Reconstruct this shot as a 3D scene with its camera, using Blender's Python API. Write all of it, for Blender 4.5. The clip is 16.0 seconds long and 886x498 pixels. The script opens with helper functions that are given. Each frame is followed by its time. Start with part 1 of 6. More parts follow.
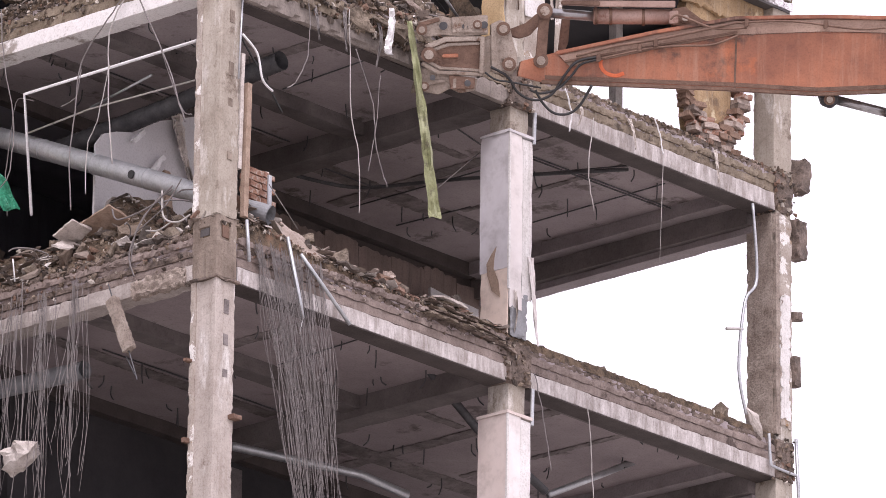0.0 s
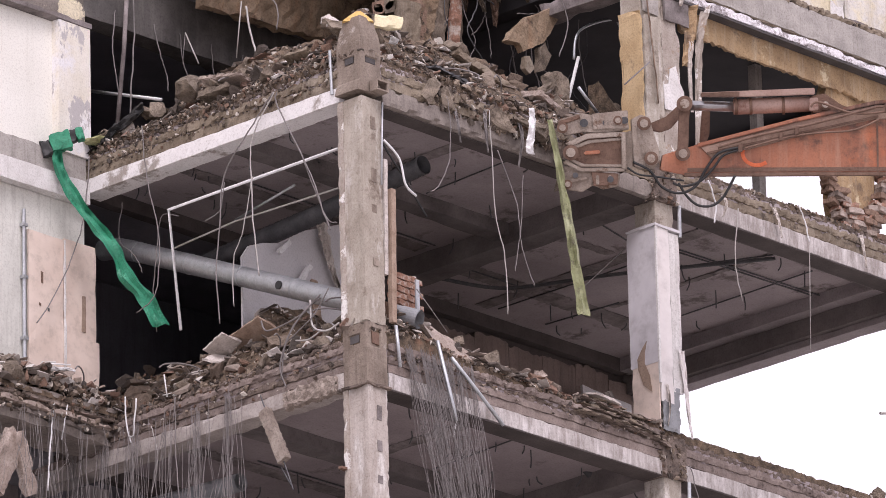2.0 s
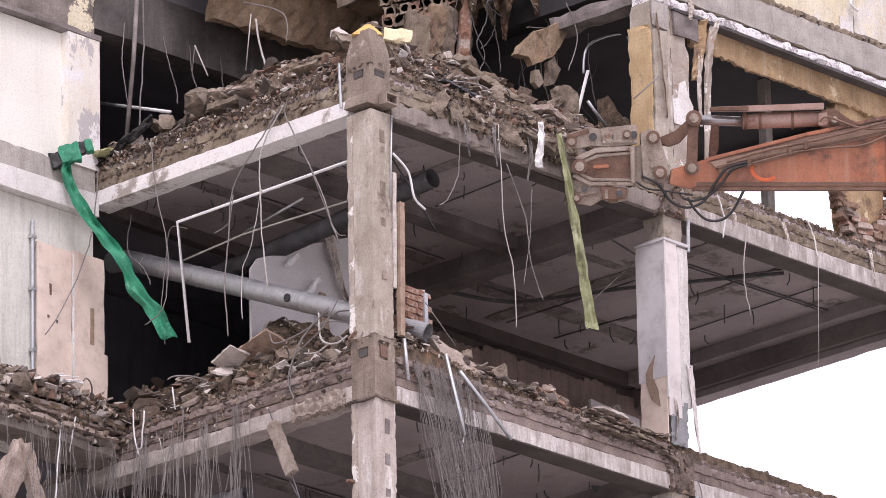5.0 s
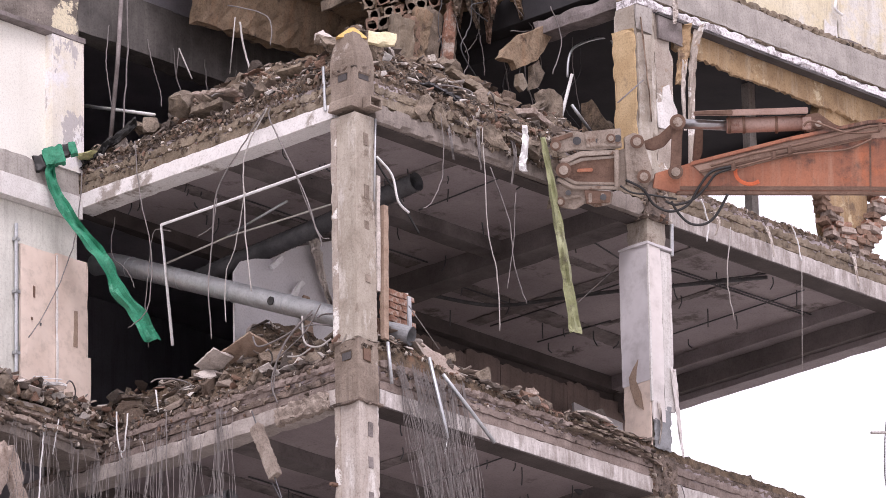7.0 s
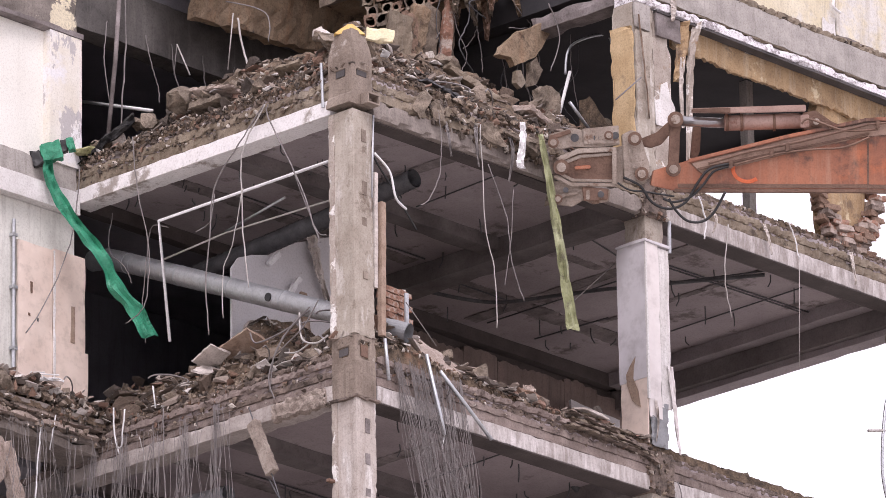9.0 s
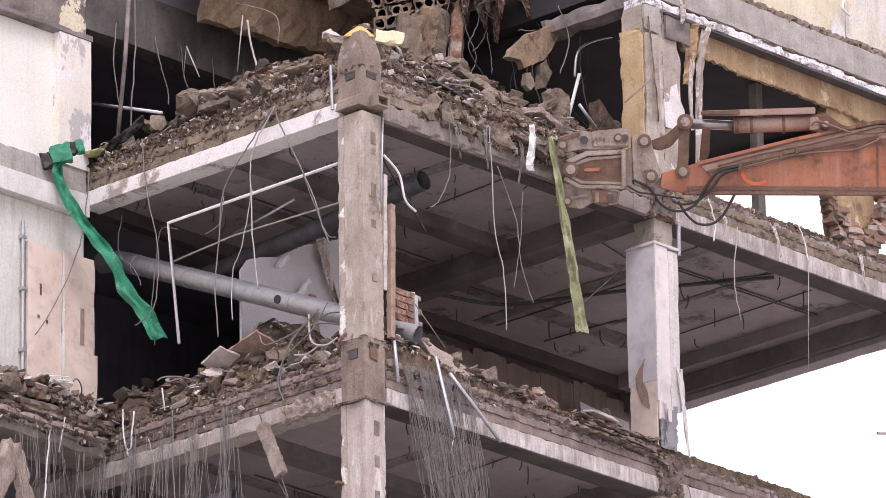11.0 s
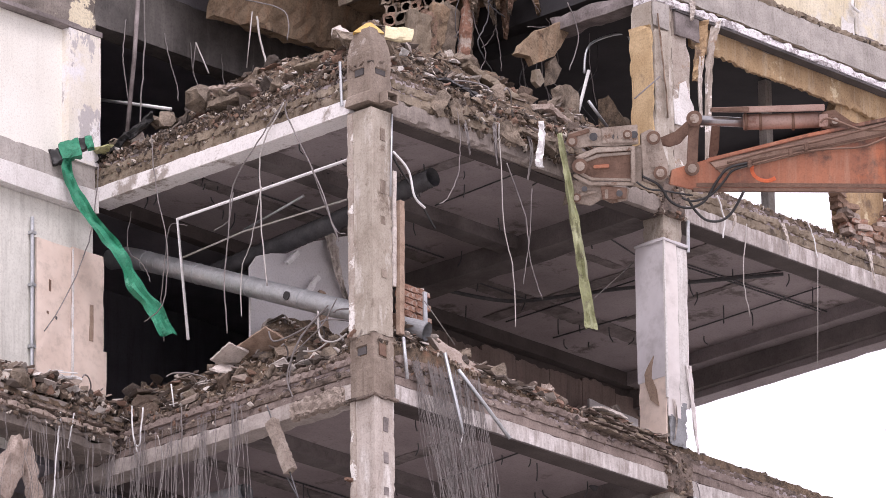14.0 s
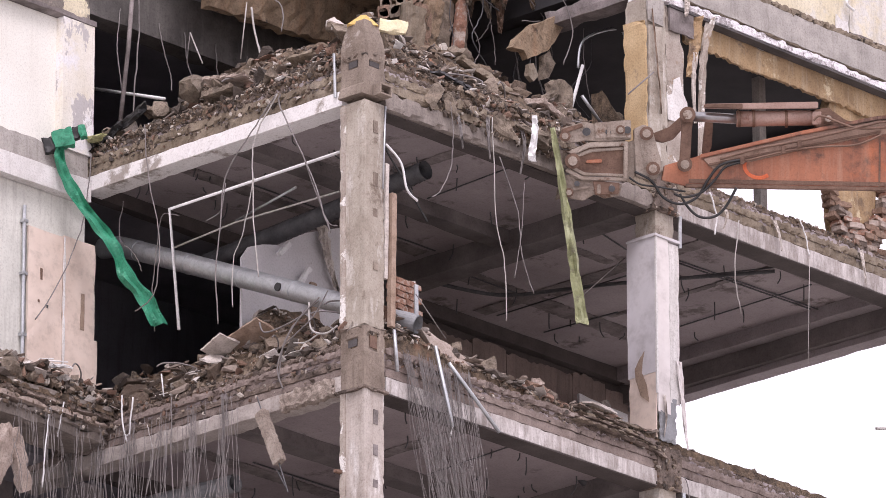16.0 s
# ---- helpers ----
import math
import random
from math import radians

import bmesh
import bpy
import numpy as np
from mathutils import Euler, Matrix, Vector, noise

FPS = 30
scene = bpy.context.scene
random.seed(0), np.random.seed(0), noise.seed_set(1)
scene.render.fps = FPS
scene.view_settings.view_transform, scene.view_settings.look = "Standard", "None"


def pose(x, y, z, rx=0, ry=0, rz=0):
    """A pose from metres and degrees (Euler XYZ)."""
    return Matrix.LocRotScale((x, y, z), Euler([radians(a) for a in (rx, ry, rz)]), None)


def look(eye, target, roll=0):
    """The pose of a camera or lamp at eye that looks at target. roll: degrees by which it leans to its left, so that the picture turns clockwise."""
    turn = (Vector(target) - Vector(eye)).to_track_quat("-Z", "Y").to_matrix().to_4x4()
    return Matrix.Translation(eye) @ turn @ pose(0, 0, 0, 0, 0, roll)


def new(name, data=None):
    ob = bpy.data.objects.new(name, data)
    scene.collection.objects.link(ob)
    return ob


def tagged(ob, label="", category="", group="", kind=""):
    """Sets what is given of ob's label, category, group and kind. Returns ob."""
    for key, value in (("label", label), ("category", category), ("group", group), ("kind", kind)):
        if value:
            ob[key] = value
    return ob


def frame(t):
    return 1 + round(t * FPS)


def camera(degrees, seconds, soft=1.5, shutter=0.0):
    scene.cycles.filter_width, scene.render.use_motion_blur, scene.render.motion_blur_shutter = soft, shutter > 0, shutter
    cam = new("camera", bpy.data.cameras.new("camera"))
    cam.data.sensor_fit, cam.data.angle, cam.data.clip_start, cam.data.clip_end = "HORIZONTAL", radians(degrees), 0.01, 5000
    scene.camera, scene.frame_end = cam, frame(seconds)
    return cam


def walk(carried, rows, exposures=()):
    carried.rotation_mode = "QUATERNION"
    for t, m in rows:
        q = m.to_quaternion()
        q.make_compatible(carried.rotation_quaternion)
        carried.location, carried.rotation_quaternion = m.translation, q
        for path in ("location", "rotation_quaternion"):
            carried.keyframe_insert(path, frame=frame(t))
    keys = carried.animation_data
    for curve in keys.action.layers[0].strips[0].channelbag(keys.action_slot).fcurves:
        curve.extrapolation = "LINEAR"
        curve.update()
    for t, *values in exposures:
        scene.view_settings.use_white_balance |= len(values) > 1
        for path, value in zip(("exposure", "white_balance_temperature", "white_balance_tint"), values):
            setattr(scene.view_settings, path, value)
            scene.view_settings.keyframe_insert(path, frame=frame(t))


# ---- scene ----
# ---- camera: a long lens on the ground, panning and leaning slightly; z = 0 is the underside of the upper edge beam ----
cam = camera(6.41, 16.0, soft=0.7)
EYE = (-56.59, -54.01, -29.93)


def aim(yaw, pitch, roll):
    a, p = radians(yaw), radians(pitch)
    way = Vector((math.cos(a) * math.cos(p), math.sin(a) * math.cos(p), math.sin(p)))
    return look(EYE, Vector(EYE) + way * 80, roll)


walk(cam, [(t, aim(y, p, r)) for t, y, p, r in (
    (0, 41.928, 19.067, 0.674),
    (0.2, 41.885, 19.019, 0.561),
    (0.5, 41.961, 18.997, -0.257),
    (0.7, 42.151, 19.08, -0.675),
    (1, 42.548, 19.425, -1.199),
    (1.2, 42.82, 19.643, -1.412),
    (1.5, 43.043, 19.726, -1.385),
    (2, 43.06, 19.8, -1.445),
    (2.5, 43.071, 19.835, -1.414),
    (3, 43.136, 19.886, -1.272),
    (3.5, 43.161, 19.881, -1.196),
    (4, 43.165, 19.893, -1.175),
    (6.5, 43.044, 19.896, -1.244),
    (7, 42.998, 19.921, -1.118),
    (7.5, 42.972, 19.909, -1.126),
    (8, 42.991, 19.927, -1.019),
    (8.5, 43.013, 19.918, -1.027),
    (9, 42.979, 19.897, -0.968),
    (11.5, 43.065, 19.915, -0.894),
    (12, 43.068, 19.918, -0.843),
    (12.5, 43.096, 19.948, -0.757),
    (13, 43.118, 19.937, -0.792),
    (13.5, 43.137, 19.917, -0.817),
    (14, 43.122, 19.89, -0.827),
    (14.5, 43.142, 19.916, -0.768),
    (15, 43.146, 19.929, -0.543),
    (15.5, 43.11, 19.861, -0.331),
    (16, 43.059, 19.84, -0.17),
)], exposures=[(0, -0.02, 6350, 25), (0.3, -0.18, 6350, 25), (0.8, -0.3, 6350, 25), (1.3, -0.26, 6350, 25), (2, -0.17, 6350, 25), (3, -0.06, 6350, 25), (16, -0.04, 6350, 25)])

# ---- overcast daylight ----
GROUND = -31.5
world = bpy.data.worlds.new("overcast")
scene.world = world
world.use_nodes = True
wn, wl = world.node_tree.nodes, world.node_tree.links
sky = wn.new("ShaderNodeTexSky")
sky.sky_type, sky.sun_disc = "NISHITA", False
sky.sun_elevation, sky.sun_rotation = radians(54), radians(222)
sky.air_density, sky.dust_density = 1.0, 6.0
dim = wn.new("ShaderNodeVectorMath")
dim.operation = "SCALE"
dim.inputs["Scale"].default_value = 0.1
wl.new(sky.outputs[0], dim.inputs[0])
cloud = wn.new("ShaderNodeMix")
cloud.data_type = "RGBA"
cloud.inputs[0].default_value = 0.9
cloud.inputs[7].default_value = (1.0, 0.985, 1.0, 1)
wl.new(dim.outputs[0], cloud.inputs[6])
wl.new(cloud.outputs[2], wn["Background"].inputs[0])
wn["Background"].inputs[1].default_value = 1.42
sun = bpy.data.lights.new("sun", "SUN")
sun.energy, sun.angle, sun.color = 2.1, radians(20), (1.0, 0.97, 0.93)
new("sun", sun).matrix_world = look((-30, -33, 62), (0, 0, 0))


# ---- materials ----
def ramp(nt, source, stops, interp="LINEAR"):
    n = nt.nodes.new("ShaderNodeValToRGB")
    n.color_ramp.interpolation = interp
    e = n.color_ramp.elements
    while len(e) < len(stops):
        e.new(0.5)
    for k, (p, c) in zip(e, stops):
        k.position, k.color = p, (*c, 1) if len(c) == 3 else c
    nt.links.new(source, n.inputs[0])
    return n.outputs[0]


def blend(nt, fac, a, b, mode="MIX"):
    n = nt.nodes.new("ShaderNodeMix")
    n.data_type, n.blend_type = "RGBA", mode
    for s, v in ((0, fac), (6, a), (7, b)):
        if isinstance(v, (int, float)):
            n.inputs[s].default_value = v
        elif isinstance(v, tuple):
            n.inputs[s].default_value = (*v, 1)
        else:
            nt.links.new(v, n.inputs[s])
    return n.outputs[2]


def grain(nt, coord, scale, detail=6.0, rough=0.6, stretch=None, offset=0.0):
    src = coord
    if stretch or offset:
        m = nt.nodes.new("ShaderNodeMapping")
        m.inputs["Scale"].default_value = stretch or (1, 1, 1)
        m.inputs["Location"].default_value = (offset, offset * 0.7, offset * 1.3)
        nt.links.new(coord, m.inputs[0])
        src = m.outputs[0]
    n = nt.nodes.new("ShaderNodeTexNoise")
    n.inputs["Scale"].default_value, n.inputs["Detail"].default_value, n.inputs["Roughness"].default_value = scale, detail, rough
    nt.links.new(src, n.inputs["Vector"])
    return n.outputs["Fac"]


def surface(name, dark, light, scale=3.0, rough=0.85, bump=0.3, metal=0.0, fine=45.0, streak=None, layer=None, layer_at=0.5,
            layer_scale=4.0, layer_stretch=None, islands=None, edge=0.06, second=None, second_at=0.6, second_scale=1.5, run=0.55):
    """dark/light: two base tones; streak: colour of vertical runs; layer: paint or plaster left in patches;
    second: a further patch colour; islands: tones dealt out piece by piece."""
    m = bpy.data.materials.new(name)
    m.use_nodes = True
    nt = m.node_tree
    b = nt.nodes["Principled BSDF"]
    co = nt.nodes.new("ShaderNodeTexCoord").outputs["Object"]
    big, small = grain(nt, co, scale, 5, 0.65), grain(nt, co, fine, 4, 0.7, offset=3.1)
    col = ramp(nt, big, [(0.3, dark), (0.7, light)])
    if islands:
        g = nt.nodes.new("ShaderNodeNewGeometry")
        tone = ramp(nt, g.outputs["Random Per Island"], [(i / len(islands), c) for i, c in enumerate(islands)], "CONSTANT")
        col = blend(nt, 0.75, col, tone)
    rgh = rough
    if second:
        f = ramp(nt, grain(nt, co, second_scale, 7, 0.7, offset=9.4), [(second_at, (0, 0, 0)), (second_at + 0.08, (1, 1, 1))])
        col = blend(nt, f, col, second)
    if layer:
        f = ramp(nt, grain(nt, co, layer_scale, 8, 0.7, layer_stretch, 5.2), [(layer_at, (0, 0, 0)), (layer_at + edge, (1, 1, 1))])
        col = blend(nt, f, col, layer)
    if streak:
        f = ramp(nt, grain(nt, co, 5.0, 5, 0.7, (2.2, 2.2, 0.16), 1.7), [(0.5, (0, 0, 0)), (0.72, (run, run, run))])
        col = blend(nt, f, col, streak)
    speck = ramp(nt, small, [(0.3, (0.42, 0.4, 0.38)), (0.5, (1, 1, 1)), (0.72, (1.15, 1.15, 1.15))])
    col = blend(nt, 0.3 + 0.5 * min(1.0, bump), col, speck, "MULTIPLY")
    nt.links.new(col, b.inputs["Base Color"])
    b.inputs["Roughness"].default_value, b.inputs["Metallic"].default_value = rgh, metal
    if bump:
        h = nt.nodes.new("ShaderNodeMath")
        h.operation = "MULTIPLY_ADD"
        h.inputs[1].default_value = 0.5
        nt.links.new(small, h.inputs[0])
        nt.links.new(grain(nt, co, scale * 4, 6, 0.7, offset=7.7), h.inputs[2])
        bn = nt.nodes.new("ShaderNodeBump")
        bn.inputs["Strength"].default_value, bn.inputs["Distance"].default_value = bump, 0.02
        nt.links.new(h.outputs[0], bn.inputs["Height"])
        nt.links.new(bn.outputs[0], b.inputs["Normal"])
    return m


soffit_m = surface("soffit plaster", (0.3, 0.26, 0.264), (0.42, 0.372, 0.375), 1.2, bump=0.15, second=(0.15, 0.127, 0.12), second_at=0.565, second_scale=1.6)
flange_m = surface("dusty beam flange", (0.24, 0.21, 0.215), (0.36, 0.325, 0.33), 2.5, bump=0.2)
# Darker copy of the soffit plaster, used on the lower slab.
low_soffit_m = surface("darker soffit plaster", (0.255, 0.216, 0.22), (0.38, 0.33, 0.333), 1.0, bump=0.15, second=(0.13, 0.106, 0.104), second_at=0.57, second_scale=1.1)
beam_m = surface("bare concrete", (0.16, 0.135, 0.12), (0.32, 0.28, 0.25), 3.0, bump=0.5, streak=(0.1, 0.085, 0.075))
paint_beam_m = surface("peeling white beam paint", (0.27, 0.24, 0.22), (0.38, 0.34, 0.32), 4.0, bump=0.3, layer=(0.72, 0.69, 0.68), layer_at=0.4,
                       layer_scale=3.0, layer_stretch=(3.2, 3.2, 0.7), edge=0.3, streak=(0.3, 0.26, 0.24), run=0.5)
inner_beam_m = surface("dark grey-brown concrete", (0.085, 0.073, 0.07), (0.22, 0.195, 0.19), 1.6, bump=0.3)
flank_m = surface("flaking brown flank", (0.22, 0.175, 0.145), (0.42, 0.36, 0.31), 5, bump=0.9, streak=(0.16, 0.12, 0.1))
column_m = surface("weathered column concrete", (0.29, 0.248, 0.2), (0.48, 0.435, 0.375), 1.7, bump=0.35, second=(0.17, 0.13, 0.098), second_at=0.57, second_scale=2.1, streak=(0.19, 0.15, 0.118), run=0.4,
                   layer=(0.66, 0.63, 0.59), layer_at=0.545, layer_scale=2.2, layer_stretch=(1.5, 1.5, 0.6), edge=0.12)
cap_m = surface("rough stained concrete", (0.165, 0.126, 0.098), (0.34, 0.283, 0.235), 2.6, bump=0.6, streak=(0.11, 0.085, 0.068), second=(0.45, 0.405, 0.365), second_at=0.62, second_scale=2.6)
layer_m = surface("broken screed layers", (0.055, 0.041, 0.033), (0.3, 0.235, 0.195), 6, bump=1.0, streak=(0.09, 0.07, 0.06))
heap_m = surface("rubble dust", (0.03, 0.021, 0.014), (0.23, 0.165, 0.11), 9, bump=1.0, second=(0.25, 0.12, 0.07), second_at=0.6, second_scale=1.6)
rubble_m = surface("rubble pieces", (0.15, 0.12, 0.1), (0.3, 0.25, 0.21), 9, bump=0.8,
                   islands=[(0.12, 0.083, 0.053), (0.028, 0.02, 0.015), (0.31, 0.245, 0.18), (0.085, 0.055, 0.035), (0.2, 0.11, 0.07), (0.026, 0.021, 0.018), (0.2, 0.153, 0.112), (0.6, 0.55, 0.49), (0.06, 0.044, 0.032), (0.28, 0.225, 0.175)])
chunk_m = surface("broken concrete", (0.075, 0.057, 0.042), (0.33, 0.27, 0.21), 6, bump=0.9)
pale_chunk_m = surface("pale plaster lump", (0.45, 0.4, 0.36), (0.68, 0.63, 0.59), 6, bump=0.6)
yellow_m = surface("yellow board", (0.72, 0.46, 0.14), (0.85, 0.62, 0.25), 5, bump=0.2)
cream_m = surface("cream foam board", (0.75, 0.66, 0.42), (0.85, 0.78, 0.55), 5, bump=0.2)
cream_wall_m = surface("cream plaster wall", (0.77, 0.755, 0.69), (0.85, 0.84, 0.785), 0.7, bump=0.06, second=(0.52, 0.5, 0.47), second_at=0.69, second_scale=1.6, streak=(0.6, 0.58, 0.51), run=0.3)
pier_m = surface("flaking plaster pier", (0.72, 0.67, 0.56), (0.85, 0.83, 0.78), 1.2, bump=0.1, second=(0.8, 0.79, 0.8), second_at=0.5, second_scale=0.8, layer=(0.5, 0.475, 0.475), layer_at=0.535, layer_scale=2.0, layer_stretch=(1.6, 1.6, 0.9), edge=0.02, streak=(0.5, 0.46, 0.36), run=0.25)
grey_wall_m = surface("grey green plaster", (0.58, 0.58, 0.535), (0.77, 0.77, 0.715), 1.1, bump=0.1, second=(0.3, 0.29, 0.27), second_at=0.64, second_scale=2.4, streak=(0.36, 0.35, 0.32))
pink_m = surface("pinkish plywood", (0.66, 0.54, 0.46), (0.76, 0.65, 0.57), 1.5, bump=0.15, second=(0.45, 0.33, 0.26), second_at=0.66, second_scale=2.2, fine=6.0)
course_m = surface("stained string course", (0.3, 0.28, 0.26), (0.48, 0.45, 0.42), 3, bump=0.5, streak=(0.2, 0.18, 0.16))
white_m = surface("dirty white paint", (0.62, 0.6, 0.58), (0.8, 0.79, 0.78), 3, bump=0.3, streak=(0.4, 0.37, 0.34))
clad_m = surface("lilac grey cladding board", (0.56, 0.54, 0.56), (0.66, 0.645, 0.67), 1.2, bump=0.1, second=(0.54, 0.52, 0.535), second_at=0.66, second_scale=1.0, fine=4.0)
pink_clad_m = surface("pinkish cladding board", (0.6, 0.51, 0.47), (0.7, 0.62, 0.58), 1.2, bump=0.1, second=(0.52, 0.43, 0.38), second_at=0.62, second_scale=1.4, fine=4.0)
low_column_m = surface("pale scuffed column concrete", (0.34, 0.292, 0.255), (0.53, 0.48, 0.44), 1.5, bump=0.35, second=(0.19, 0.14, 0.108), second_at=0.58, second_scale=2.0, streak=(0.25, 0.195, 0.16), run=0.5, layer=(0.66, 0.635, 0.61), layer_at=0.56, layer_scale=2.0, layer_stretch=(2, 2, 0.5), edge=0.1)
clad_white_m = surface("white cladding board", (0.66, 0.62, 0.6), (0.82, 0.79, 0.78), 1.6, bump=0.15, second=(0.55, 0.46, 0.4), second_at=0.66, second_scale=1.3, fine=4.0)
wood_m = surface("weathered timber", (0.26, 0.18, 0.13), (0.42, 0.32, 0.25), 6, bump=0.4, streak=(0.2, 0.13, 0.09))
ochre_m = surface("ochre render", (0.25, 0.165, 0.09), (0.48, 0.335, 0.185), 3, bump=0.6, second=(0.17, 0.115, 0.075), second_at=0.57, second_scale=2.5, streak=(0.52, 0.45, 0.34), layer=(0.6, 0.5, 0.33), layer_at=0.6, layer_scale=2.2, edge=0.05)
flank_ochre_m = surface("sunlit ochre plaster", (0.42, 0.29, 0.15), (0.6, 0.455, 0.27), 2.2, bump=0.4, second=(0.3, 0.22, 0.14), second_at=0.62, second_scale=2.4, streak=(0.36, 0.25, 0.13), run=0.4)
# Tone holds the faint light and haze of the closed rooms.
room_m = surface("dim room tone", (0.1, 0.098, 0.115), (0.17, 0.165, 0.19), 1.0, bump=0.1, streak=(0.05, 0.048, 0.055))
yellow_wall_m = surface("yellowed parapet plaster", (0.62, 0.55, 0.38), (0.74, 0.69, 0.55), 1.5, bump=0.3, second=(0.33, 0.34, 0.16), second_at=0.66, second_scale=1.6, layer=(0.66, 0.64, 0.6), layer_at=0.52, layer_scale=0.9, edge=0.08, streak=(0.42, 0.36, 0.26))
brick_m = surface("red brick", (0.22, 0.11, 0.075), (0.34, 0.19, 0.13), 8, bump=0.7, second=(0.42, 0.35, 0.3), second_at=0.52, second_scale=6)
back_m = surface("dark brown lining", (0.17, 0.13, 0.112), (0.27, 0.21, 0.185), 2.5, bump=0.3, streak=(0.06, 0.05, 0.045))
left_paint_m = surface("sound white beam paint", (0.74, 0.72, 0.71), (0.83, 0.815, 0.81), 3, bump=0.2, layer=(0.36, 0.32, 0.29), layer_at=0.56, layer_scale=1.6, edge=0.06)
# Darkness of the inner rooms is put into this colour.
dark_m = surface("plaster toned for dark rooms", (0.15, 0.145, 0.165), (0.25, 0.24, 0.265), 1.5, bump=0.1)
body_m = surface("plain facade render", (0.42, 0.4, 0.36), (0.55, 0.53, 0.48), 0.4, bump=0.2, streak=(0.36, 0.34, 0.3))
board_m = surface("grey gypsum board", (0.56, 0.55, 0.56), (0.66, 0.65, 0.66), 1.5, bump=0.1, second=(0.27, 0.24, 0.22), second_at=0.64, second_scale=2)
zinc = surface("galvanised steel", (0.42, 0.44, 0.46), (0.58, 0.6, 0.62), 7, 0.42, 0.1, 0.75)
dark = surface("dirty dark steel", (0.06, 0.06, 0.065), (0.13, 0.13, 0.135), 6, 0.6, 0.2, 0.4)
black = surface("black rubber", (0.012, 0.012, 0.013), (0.03, 0.03, 0.03), 8, 0.55, 0.1)
cable = surface("dusty grey cable", (0.15, 0.135, 0.13), (0.26, 0.24, 0.235), 8, 0.8, 0.1)
pale = surface("pale cable", (0.34, 0.32, 0.3), (0.5, 0.48, 0.46), 8, 0.7, 0.1)
pvc = surface("white plastic", (0.66, 0.66, 0.66), (0.82, 0.82, 0.82), 6, 0.5, 0.05)
orange_m = surface("rusty orange paint", (0.23, 0.092, 0.058), (0.49, 0.195, 0.108), 1.3, 0.4, 0.12, second=(0.12, 0.065, 0.048), second_at=0.56, second_scale=0.9, layer=(0.62, 0.18, 0.065), layer_at=0.61, layer_scale=1.1, edge=0.16, streak=(0.5, 0.31, 0.22), run=0.5)
dust_orange_m = surface("dust covered brown paint", (0.31, 0.2, 0.152), (0.5, 0.36, 0.285), 2.0, 0.6, 0.25, second=(0.13, 0.07, 0.05), second_at=0.58, second_scale=1.6)
mark_m = surface("bright orange spray paint", (0.6, 0.12, 0.04), (0.8, 0.2, 0.08), 5, 0.5, 0.1)
rust_m = surface("rusty steel", (0.12, 0.07, 0.05), (0.24, 0.15, 0.108), 6, 0.7, 0.4, 0.15)
steel_m = surface("worn grey steel", (0.24, 0.19, 0.152), (0.46, 0.395, 0.34), 3, 0.6, 0.5, 0.1, second=(0.17, 0.1, 0.065), second_at=0.55, second_scale=4)
cylinder_m = surface("dusty red cylinder paint", (0.34, 0.225, 0.185), (0.46, 0.33, 0.28), 3, 0.6, 0.2, second=(0.24, 0.12, 0.085), second_at=0.62, second_scale=3)
chrome_m = surface("worn piston rod", (0.3, 0.3, 0.31), (0.5, 0.49, 0.49), 4, 0.3, 0.0, 0.8)
green_m = surface("green netting", (0.012, 0.16, 0.088), (0.03, 0.31, 0.175), 5, 0.6, 0.5, second=(0.1, 0.36, 0.24), second_at=0.62, second_scale=4)
ribbon_m = surface("pale green strap", (0.2, 0.215, 0.1), (0.42, 0.44, 0.27), 4, 0.6, 0.2, second=(0.13, 0.12, 0.08), second_at=0.6, second_scale=3)
clay_m = surface("hollow clay block", (0.16, 0.1, 0.07), (0.3, 0.2, 0.145), 7, bump=0.9)
pipe_m = surface("dull grey pipe", (0.2, 0.21, 0.22), (0.32, 0.33, 0.345), 6, 0.6, 0.1)
# Near-black tone puts the missing light of closed rooms into the colour.
deep_m = surface("unlit near-black", (0.02, 0.02, 0.023), (0.045, 0.042, 0.045), 1.5, bump=0.1)
ground_m = surface("demolition yard", (0.38, 0.355, 0.33), (0.52, 0.49, 0.455), 0.2, bump=0.6)
# Dark tone for places where shade is put into the colour.
shade_m = surface("shade-dark plaster", (0.05, 0.046, 0.046), (0.11, 0.1, 0.1), 2.0, bump=0.3)
low_grime_m = surface("grimy mauve brown concrete", (0.13, 0.097, 0.083), (0.32, 0.26, 0.232), 2.4, bump=0.6, second=(0.07, 0.05, 0.042), second_at=0.57, second_scale=2.6, streak=(0.4, 0.35, 0.32), run=0.35)
grime_m = surface("grimy brown concrete", (0.125, 0.095, 0.065), (0.31, 0.255, 0.19), 2.6, bump=0.6, second=(0.07, 0.052, 0.038), second_at=0.58, second_scale=3.0, streak=(0.4, 0.36, 0.31), run=0.4)
grey_beam_m = surface("dark grey beam concrete", (0.045, 0.041, 0.039), (0.13, 0.12, 0.113), 2.0, bump=0.5, streak=(0.2, 0.185, 0.17), run=0.35)
torn_m = surface("torn plaster on dark concrete", (0.1, 0.085, 0.075), (0.3, 0.265, 0.235), 2.4, bump=0.7, second=(0.16, 0.1, 0.065), second_at=0.6, second_scale=2.8, layer=(0.74, 0.67, 0.5), layer_at=0.54, layer_scale=1.5, edge=0.015, streak=(0.14, 0.12, 0.1))
rear_m = surface("dark brown concrete", (0.045, 0.036, 0.034), (0.1, 0.083, 0.078), 1.7, bump=0.3)
